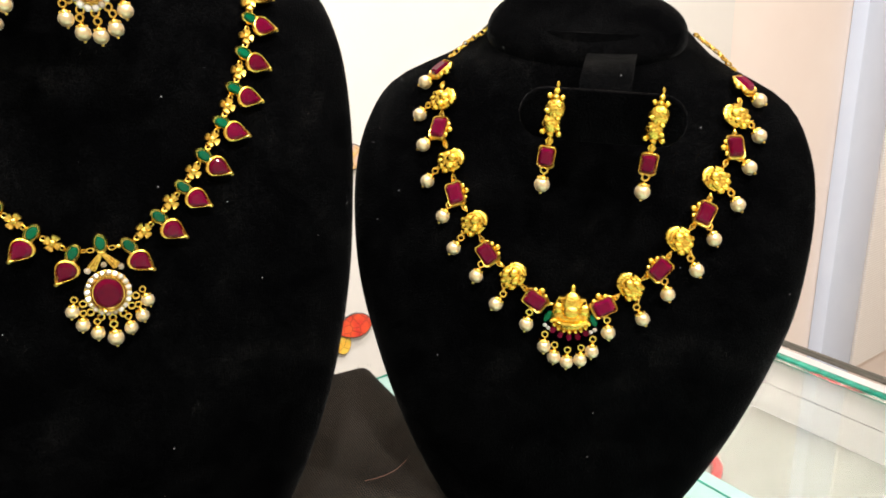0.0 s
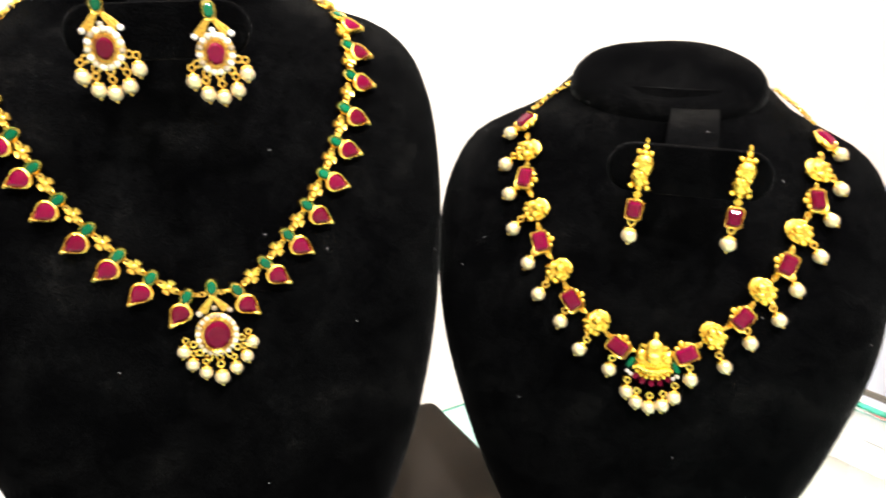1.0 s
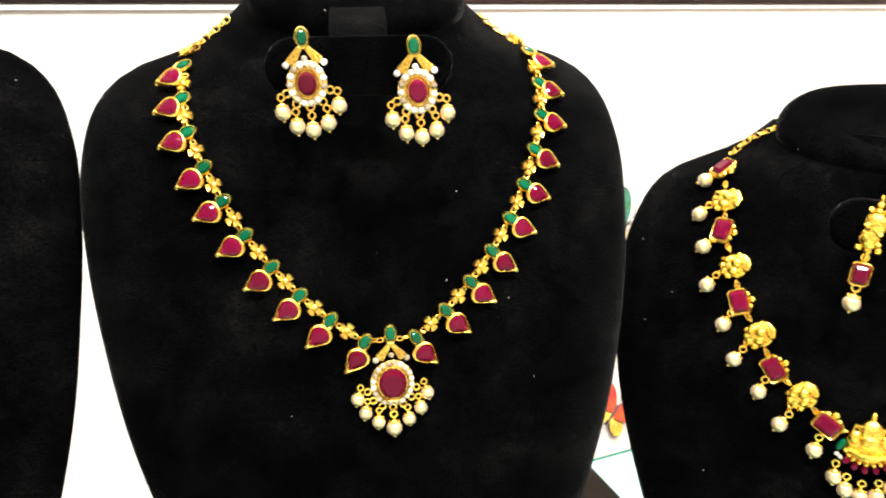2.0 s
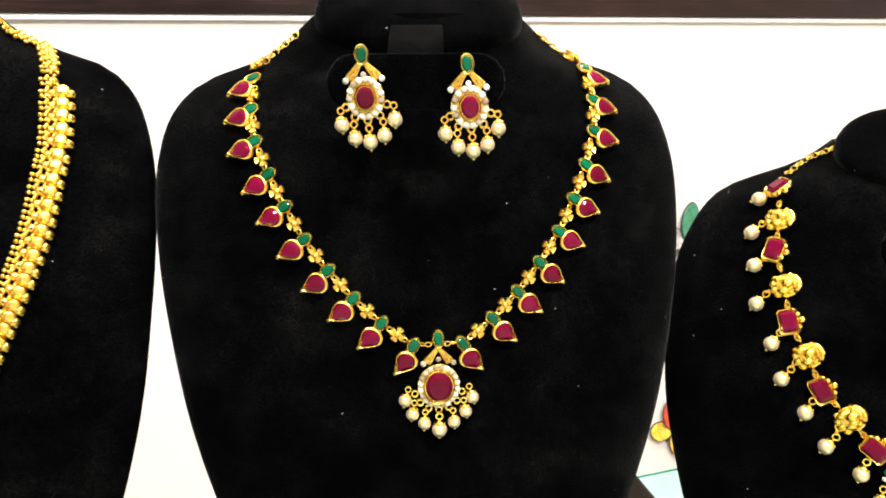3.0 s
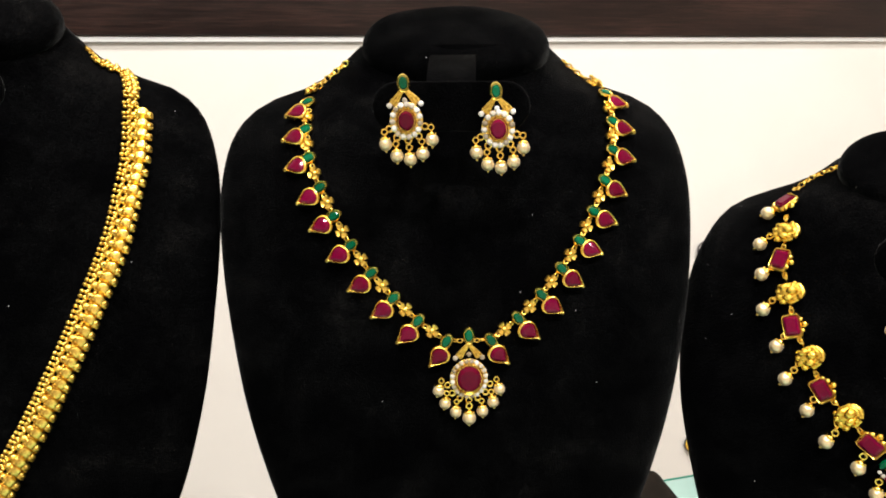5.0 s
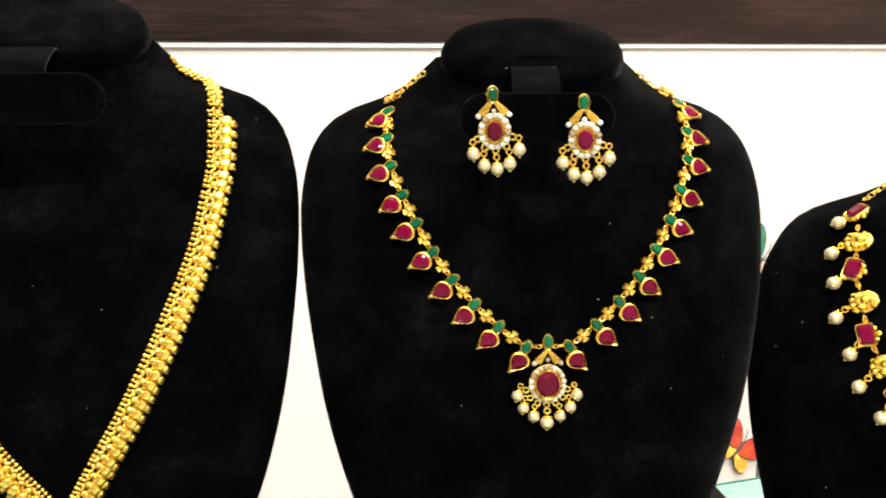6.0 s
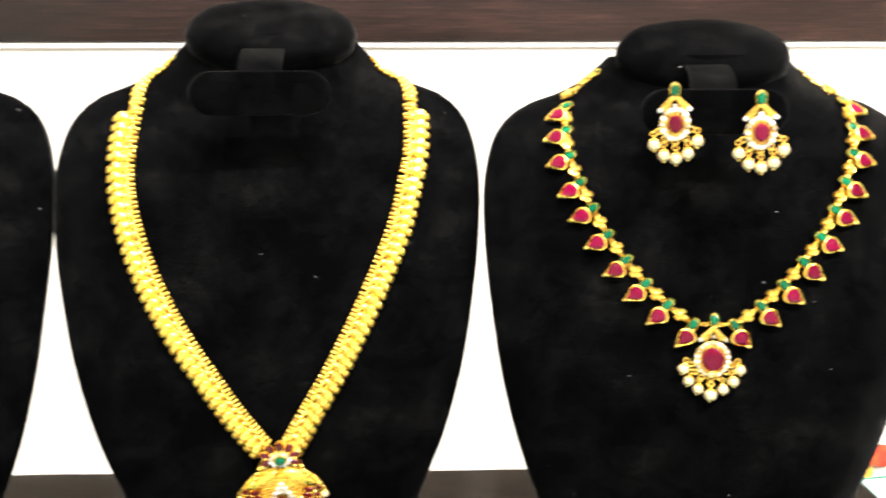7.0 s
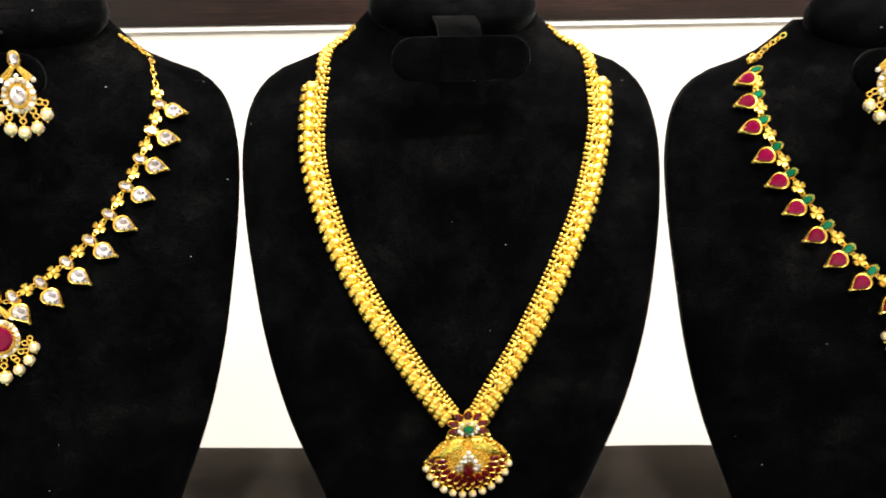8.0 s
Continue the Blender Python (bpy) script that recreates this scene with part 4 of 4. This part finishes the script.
    for rad, n, size in ((0.0130, 12, 0.0050), (0.0166, 13, 0.0052)):
        for k in range(n):
            a = radians(-180 + 2 + 176 * k / (n - 1))
            pm = Matrix.Translation((rad * 1.06 * math.cos(a), -0.0034 + rad * 0.94 * math.sin(a), 0.0026 if n == 12 else 0.0012)) @ Matrix.Rotation(a + math.pi / 2, 4, "Z")
            petal = part("petal_cup", leaf_setting(size * 0.58, size * 1.12), GOLD_SMOOTH, plate, pm)
            part("stone", leaf_gem(size * 0.58, size * 1.12, RUBY_DARK), RUBY_DARK, petal, Matrix.Translation((0, 0, 0.0009)))
    for k in range(12):
        a = radians(-180 + 14 + 152 * k / 11)
        pearl_drop(plate, Matrix.Translation((0.0222 * math.cos(a), -0.0034 + 0.0228 * math.sin(a), 0.0014)), 0.0021)
    top = shape.place(0.0024, 0.0960, 0.0034) @ Matrix.Scale(1.05, 4)
    bm = stack(bmesh.new(), oval(0.0130, 0.0100, 24), [(0.9, -0.002), (1, 0.0008), (0.95, 0.002), (0.7, 0.0028)])
    crown = part("pendant_crown", bm, GOLD, neck, top)
    for k in range(7):
        a = radians(-20 + 220 * k / 6)
        far = 0.0076 if k != 3 else 0.0072
        pm = Matrix.Translation((far * math.cos(a) * 1.05, -0.0006 + far * 0.92 * math.sin(a), 0.0012)) @ Matrix.Rotation(a + math.pi / 2, 4, "Z")
        cup = part("petal_cup", leaf_setting(0.0034, 0.0056), GOLD_SMOOTH, crown, pm)
        part("stone", leaf_gem(0.0034, 0.0056, RUBY_DARK), RUBY_DARK, cup, Matrix.Translation((0, 0, 0.0009)))
    for k in range(11):
        a = math.tau * k / 11
        part("crystal", crystal_mesh(0.0010), SPARKLE, crown, Matrix.Translation((0.0048 * math.cos(a), -0.0015 + 0.0034 * math.sin(a), 0.0026)))
    part("green_stone", oval_gem(0.0062, 0.0042, EMERALD, 0.0026), EMERALD, crown, Matrix.Translation((0, -0.0018, 0.0026)))
    for s in (-1, 1):
        for k in range(4):
            ballm = Matrix.Translation((s * (0.0108 + 0.0012 * k), -0.006 - 0.0028 * k, 0.002))
            part("gold_bead", bead_mesh(0.0013), GOLD_SMOOTH, crown, ballm)
    return neck


# ---------------------------------------------------------------- the room
def wall(name, x0, x1, y0, y1, z0, z1, mat, label):
    return solid(name, boxed(x0, x1, y0, y1, z0, z1), mat, label, "wall")


wall("wall_back", -2.2, 1.42, WALL_Y, WALL_Y + 0.1, FLOOR_Z, CEIL_Z, PAINT, "white painted back wall behind the busts")
wall("wall_back_pink", 1.42, 3.2, WALL_Y + 0.02, WALL_Y + 0.12, FLOOR_Z, CEIL_Z, PINK, "pale pink painted wall beside the white panel")
wall("wall_right", 3.2, 3.3, -2.4, WALL_Y + 0.12, FLOOR_Z, CEIL_Z, PINK, "plain pale pink side wall")
wall("wall_left", -2.3, -2.2, -2.4, WALL_Y + 0.1, FLOOR_Z, CEIL_Z, PAINT, "plain white side wall")
wall("wall_front", -2.3, 3.3, -2.5, -2.4, FLOOR_Z, CEIL_Z, PAINT, "plain white wall across the room")
solid("floor", boxed(-2.3, 3.3, -2.5, WALL_Y + 0.12, FLOOR_Z - 0.1, FLOOR_Z), FLOOR, "cream tiled shop floor", "floor")
solid("ceiling", boxed(-2.3, 3.3, -2.5, WALL_Y + 0.12, CEIL_Z, CEIL_Z + 0.1), PAINT, "plain white ceiling", "ceiling")
solid("trim_wood", boxed(-2.2, 1.30, WALL_Y - 0.010, WALL_Y - 0.001, 0.3297, 0.62, bevel=0.002), WOOD, "dark brown wood-grain panel along the wall", "panel")
solid("trim_strip", boxed(-2.2, 1.30, WALL_Y - 0.006, WALL_Y - 0.001, 0.3227, 0.3287, bevel=0.0008), WHITE_BASE, "thin pale strip under the wood panel", "trim")
solid("trim_column", boxed(1.89, 2.05, WALL_Y - 0.02, WALL_Y + 0.019, FLOOR_Z, CEIL_Z, bevel=0.004), PALE_BLUE, "white upright panel on the pink wall", "panel")
solid("trim_blind", boxed(2.075, 2.9, WALL_Y - 0.015, WALL_Y + 0.018, -0.8, 1.4, bevel=0.003), CURTAIN, "cream ribbed blind beside the white panel", "blind")

for x, y, power in ((-0.50, 0.10, 15), (0.18, 0.22, 15), (0.85, 0.22, 13), (-0.25, -0.70, 36), (0.55, -0.70, 36)):
    fitting = thing("ceiling_light", pose(x, y, CEIL_Z), "round white ceiling downlight, switched on", "ceiling light", "ceiling lights")
    bm = stack(bmesh.new(), oval(0.20, 0.20, 40), [(1.0, -0.0005), (1.0, -0.008), (0.94, -0.012), (0.80, -0.012)])
    part("frame", bm, WHITE_BASE, fitting)
    part("diffuser", stack(bmesh.new(), oval(0.15, 0.15, 32), [(1.0, -0.0125), (0.98, -0.0150)]), LAMP_WHITE, fitting)
    data = bpy.data.lights.new("downlight", "AREA")
    data.shape, data.size, data.energy, data.color = "DISK", 0.14, power, (1.0, 0.965, 0.93)
    lamp = new("downlight", data)
    lamp.matrix_world = pose(x, y, CEIL_Z - 0.02)

# ---------------------------------------------------------------- the glass counter
counter = thing("glass_counter", pose(-0.2, 0.2, FLOOR_Z), "white showcase counter with a glass top", "counter", kind="structure")
into = Matrix.Translation((0.2, -0.2, -FLOOR_Z))
part("body", boxed(-1.8, 0.396, -0.25, 0.53, FLOOR_Z, COUNTER - 0.0125, bevel=0.002), WHITE_BASE, counter, into)
part("glass_top", boxed(-1.8, 0.420, -0.26, 0.538, COUNTER - 0.0075, COUNTER, bevel=0.0008), GLASS_PALE, counter, into, "pale greenish glass top")
part("top_lining", boxed(-1.8, 0.397, -0.255, 0.5335, COUNTER - 0.012, COUNTER - 0.0079), WHITE_BASE, counter, into)
part("back_edge", boxed(-1.8, 0.420, 0.5383, 0.5405, COUNTER - 0.0075, COUNTER), GLASS_EDGE, counter, into, "green cut edge of the glass")

part("glass_seam", boxed(0.4060, 0.4072, -0.255, 0.537, COUNTER + 0.0001, COUNTER + 0.0007), GLASS_EDGE, counter, into, "green seam along the glass top")

case = thing("glass_showcase", pose(0.52, 0.2, FLOOR_Z), "lower glass showcase with a green-edged top and beige shelf", "showcase", kind="structure")
into = Matrix.Translation((-0.52, -0.2, -FLOOR_Z))
sheet = part("glass_top", boxed(0.4205, 0.612, -0.25, 0.60, COUNTER - 0.010, COUNTER - 0.002), GLASS, case, into)
sheet.visible_shadow = False
part("green_edge", boxed(0.6122, 0.6200, -0.25, 0.60, COUNTER - 0.012, COUNTER, bevel=0.001), GLASS_EDGE, case, into, "thick green cut glass edge")
part("metal_rail", boxed(0.6585, 0.6635, -0.25, 0.62, COUNTER - 0.0139, COUNTER - 0.0085, bevel=0.0012), STEEL, case, into, "thin dark steel rail")
part("ledge", boxed(0.6205, 0.6565, -0.25, 0.62, COUNTER - 0.04, COUNTER - 0.014), LEDGE, case, into)
part("shelf", boxed(0.41, 0.6205, -0.25, 0.5645, -0.132, -0.124), BEIGE_SHADED, case, into)
part("end_wall", boxed(0.621, 0.65, -0.25, 0.60, -0.349, COUNTER - 0.041), LEDGE, case, into)
part("back_wall", boxed(0.41, 0.6205, 0.565, 0.60, -0.349, COUNTER - 0.011), BEIGE_SHADED, case, into)
part("plinth", boxed(0.41, 0.65, -0.25, 0.60, FLOOR_Z, -0.361), WHITE_BASE, case, into)

bm = bmesh.new()
ring(bm, Matrix(), 0.0295, 0.0046, 48, 10)
solid("bangle", bm, RED_GLOSS, "red lacquered bangle lying inside the showcase", "bangle", pose(0.4860, 0.3530, -0.1194), kind="thing")

# ---------------------------------------------------------------- the cloth-covered stand
bm = bmesh.new()
box(bm, -0.95, 0.0, -0.29, 0.0, COUNTER + 0.0005, 0.0, bevel=0.009, segments=5)
bmesh.ops.subdivide_edges(bm, edges=[e for e in bm.edges if e.calc_length() > 0.1], cuts=24, use_grid_fill=True)
for v in bm.verts:
    if v.co.z > COUNTER + 0.004:
        v.co += Vector((noise.noise(v.co * 14), noise.noise(v.co * 14 + Vector((7, 0, 0))), 0)) * 0.0018
stand = thing("cloth_stand", pose(0.2680, 0.4760, COUNTER, 0, 0, -7.6), "dark brown woven cloth over a low block on the glass", "display stand")
part("cloth_cover", bm, CLOTH, stand, Matrix.Translation((0, 0, -COUNTER)))
part("block", boxed(-0.94, -0.012, -0.28, -0.012, COUNTER + 0.001, -0.004), WHITE_BASE, stand, Matrix.Translation((0, 0, -COUNTER)))

# short loose fibres standing up from the cloth, densest along its back edge
rnd_ = random.Random(3)
verts_, faces_ = [], []
for k in range(1500):
    edge = rnd_.random() < 0.35
    x = -0.93 * rnd_.random()
    y = -0.010 * rnd_.random() - 0.002 if edge else -0.012 - 0.26 * rnd_.random()
    z = -0.0016 if edge else -0.0003
    a, long_ = rnd_.uniform(0, math.tau), rnd_.uniform(0.0015, 0.0055)
    dx, dy, dz = long_ * 0.7 * math.cos(a), long_ * 0.7 * math.sin(a), long_ * rnd_.uniform(0.3, 0.9)
    w = 0.00009
    b = len(verts_)
    for f in (0.0, 0.55, 1.0):
        px, py, pz = x + dx * f, y + dy * f, z + dz * (f - 0.35 * f * f)
        t = w * (1.1 - f)
        verts_ += [(px - t, py, pz), (px + t, py, pz), (px, py + t, pz + t)]
    for q in (0, 3):
        for i in range(3):
            j = (i + 1) % 3
            faces_.append((b + q + i, b + q + j, b + q + 3 + j, b + q + 3 + i))
    faces_.append((b + 6, b + 7, b + 8))
me_ = bpy.data.meshes.new("cloth_fuzz")
me_.from_pydata(verts_, [], faces_)
FUZZ = material("brown_fibre", (0.07, 0.05, 0.035), 0.8)
me_.materials.append(FUZZ)
solid("cloth_fuzz", me_, FUZZ, "fine brown fibres standing from the dark cloth", "fibres", pose(0.2680, 0.4760, 0, 0, 0, -7.6), kind="stuff")

bm = bmesh.new()
tube(bm, [(0.0150 * f, 0.0028 * f * f - 0.0012 * (1 - f * f), 0.0004) for f in (i / 7 - 1 for i in range(15))], 0.00011, 5)
solid("thread", bm, THREAD, "loose thin pinkish thread lying on the cloth", "thread", pose(0.2055, 0.3445, 0.0004, 0, 0, 6), kind="thing")

# ---------------------------------------------------------------- busts and jewellery
# the busts stand upright on the cloth or the glass; each pose is that of the chest's front at the level z = 0
AT_A = pose(0.2472, 0.2414, -0.0033, 0, 0, -46) @ Matrix.Scale(1.016, 4) @ Matrix.Translation((0, 0, 0.15)) @ Matrix.Rotation(radians(3.5), 4, "Y") @ Matrix.Translation((0, 0, -0.15))   # leans a little to one side
AT_B = pose(0.069, 0.326, 0, 0, 0, -12.5)
AT_C = pose(-0.1583, 0.369, 0, 0, 0, -0.7)
AT_D = pose(-0.3920, 0.361, 0, 0, 0, 9)

bust_thing(AT_A, LOW, 0.2590, "black velvet bust on the glass with ruby and gold necklace", 0.0058, -4, 0.0014)
bust_thing(AT_B, TALL_B, 0.3215, "black velvet bust on cloth with green and ruby necklace", -0.0080, -6, -0.0020)
bust_thing(AT_C, TALL_C, 0.3340, "black velvet bust on cloth with long gold necklace", 0.0022, 0, 0.0009)
bust_thing(AT_D, TALL_D, 0.333, "black velvet bust on cloth with white stone necklace", 0.0065, 0, 0.004)

motif_necklace(AT_A, LOW, "gold necklace with square ruby stones, chased motifs and pearls")
mango_necklace(AT_B, TALL_B, RUBY, EMERALD, "gold necklace with ruby mango drops and green stones", "mango-shaped ruby-red stone", MANGO_LINE)
long_necklace(AT_C, TALL_C, "long heavy gold necklace with fluted beads and domed pendant")
mango_necklace(AT_D, TALL_D, CRYSTAL, CRYSTAL, "gold necklace with white crystal mango drops", "mango-shaped white crystal", CRYSTAL_LINE, 0.005, 0.0065, 0.007)

upright = Matrix.Rotation(radians(90), 4, "X")
for u, v, z in ((-0.015, 0.003, 0.1972), (0.0268, 0.000, 0.1966)):
    motif_earring(AT_A @ Matrix.Translation((u, -v, z)) @ Matrix.Rotation(radians(-4), 4, "Z") @ upright @ Matrix.Rotation(radians(-5), 4, "Z"), "chased gold earring with square ruby and pearl drop")
for u, v, z in ((-0.0273, 0.0040, 0.2746), (0.0115, 0.0090, 0.2711)):
    cluster_earring(AT_B @ Matrix.Translation((u, -v, z)) @ Matrix.Rotation(radians(-6), 4, "Z") @ upright @ Matrix.Rotation(radians(4), 4, "Z") @ Matrix.Scale(0.93, 4), EMERALD, RUBY, "gold earring with ruby, crystal ring and pearl drops")
for u in (-0.0120, 0.0298):
    cluster_earring(AT_D @ Matrix.Translation((u, -0.002, 0.2772)) @ upright @ Matrix.Scale(0.95, 4), CRYSTAL, CRYSTAL, "gold earring with white crystal cluster and pearl drops")


# ---------------------------------------------------------------- butterflies on the wall
def wing_material(name, inner, outer):
    m = material(name, inner, 0.35, Coat_Weight=0.3)
    c = coords(m)
    n = node(m, "ShaderNodeTexNoise", [("Vector", c, "Vector")], Scale=40.0, Detail=3.0)
    v = node(m, "ShaderNodeTexVoronoi", [("Vector", c, "Vector")], Scale=70.0)
    v.feature = "DISTANCE_TO_EDGE"
    veins = ramp(m, v, "Distance", [(0.0, (0.05, 0.04, 0.05)), (0.05, (1, 1, 1))])
    body = ramp(m, n, "Fac", [(0.35, inner), (0.65, outer)])
    mix = node(m, "ShaderNodeMix")
    mix.data_type, mix.blend_type = "RGBA", "MULTIPLY"
    mix.inputs[0].default_value = 0.7
    m.node_tree.links.new(body.outputs[0], mix.inputs[6])
    m.node_tree.links.new(veins.outputs[0], mix.inputs[7])
    colour_from(m, mix, 2)
    return m


DARK = material("dark_wing_rim", (0.06, 0.05, 0.05), 0.5)


def butterfly(m, mats, label, size):
    fly = thing("butterfly_ornament", m, label, "wall ornament", "butterflies on the wall")
    for s in (-1, 1):
        for low in (0, 1):
            w, l = (0.034, 0.056) if not low else (0.030, 0.042)
            shape = teardrop(w * size, l * size, 0.004 * size)
            bm = stack(bmesh.new(), shape, [(0.98, 0), (1, 0.0006), (0.98, 0.0012)])
            turn = s * ((52 if not low else 118)) + (0 if s > 0 else 0)
            place = Matrix.Rotation(radians(-turn), 4, "Z") @ Matrix.Translation((0, l * size * 0.52, 0.004)) @ Matrix.Rotation(radians(-14 * s), 4, "Y")
            wing = part("upper_wing" if not low else "lower_wing", bm, mats[low + (2 if s < 0 else 0)], fly, place)
            part("wing_rim", stack(bmesh.new(), [(x * 1.10, y * 1.07 + 0.0005) for x, y in shape], [(0.98, -0.0016), (1, -0.0010), (0.98, -0.0004)]), DARK, wing)
    bm = bmesh.new()
    ball(bm, 0, 0, 0.004, 0.0030 * size, 0.020 * size, 0.0030, 10, 8)
    for s in (-1, 1):
        tube(bm, [(0, 0.018 * size, 0.004), (s * 0.006 * size, 0.030 * size, 0.006), (s * 0.012 * size, 0.036 * size, 0.006)], 0.0006, 5)
    part("body", bm, DARK, fly)
    return fly


on_wall = lambda x, z, turn: pose(x, WALL_Y - 0.001, z) @ Matrix.Rotation(radians(90), 4, "X") @ Matrix.Rotation(radians(turn), 4, "Z")
GREEN_WING = wing_material("green_wing", (0.02, 0.22, 0.06), (0.05, 0.24, 0.20))
LILAC_WING = wing_material("lilac_wing", (0.46, 0.40, 0.52), (0.60, 0.46, 0.16))
RED_WING = wing_material("red_wing", (0.55, 0.02, 0.015), (0.72, 0.09, 0.02))
AMBER_WING = wing_material("amber_wing", (0.88, 0.42, 0.03), (0.85, 0.62, 0.08))
YELLOW_WING = wing_material("yellow_wing", (0.78, 0.46, 0.05), (0.40, 0.30, 0.42))
GREY_WING = wing_material("grey_wing", (0.30, 0.28, 0.27), (0.52, 0.48, 0.46))
butterfly(on_wall(0.688, 0.004, -56), (LILAC_WING, LILAC_WING, GREEN_WING, GREY_WING), "green, grey and lilac butterfly ornament on the white wall", 1.1)
butterfly(on_wall(0.687, -0.300, -40), (RED_WING, AMBER_WING, RED_WING, AMBER_WING), "red and amber butterfly ornament on the white wall", 0.98)
butterfly(on_wall(0.506, 0.032, -40), (YELLOW_WING, LILAC_WING, YELLOW_WING, LILAC_WING), "yellow and lilac butterfly ornament on the white wall", 1.1)
butterfly(on_wall(0.502, -0.228, -42), (RED_WING, AMBER_WING, RED_WING, AMBER_WING), "small red butterfly ornament on the white wall", 1.05)
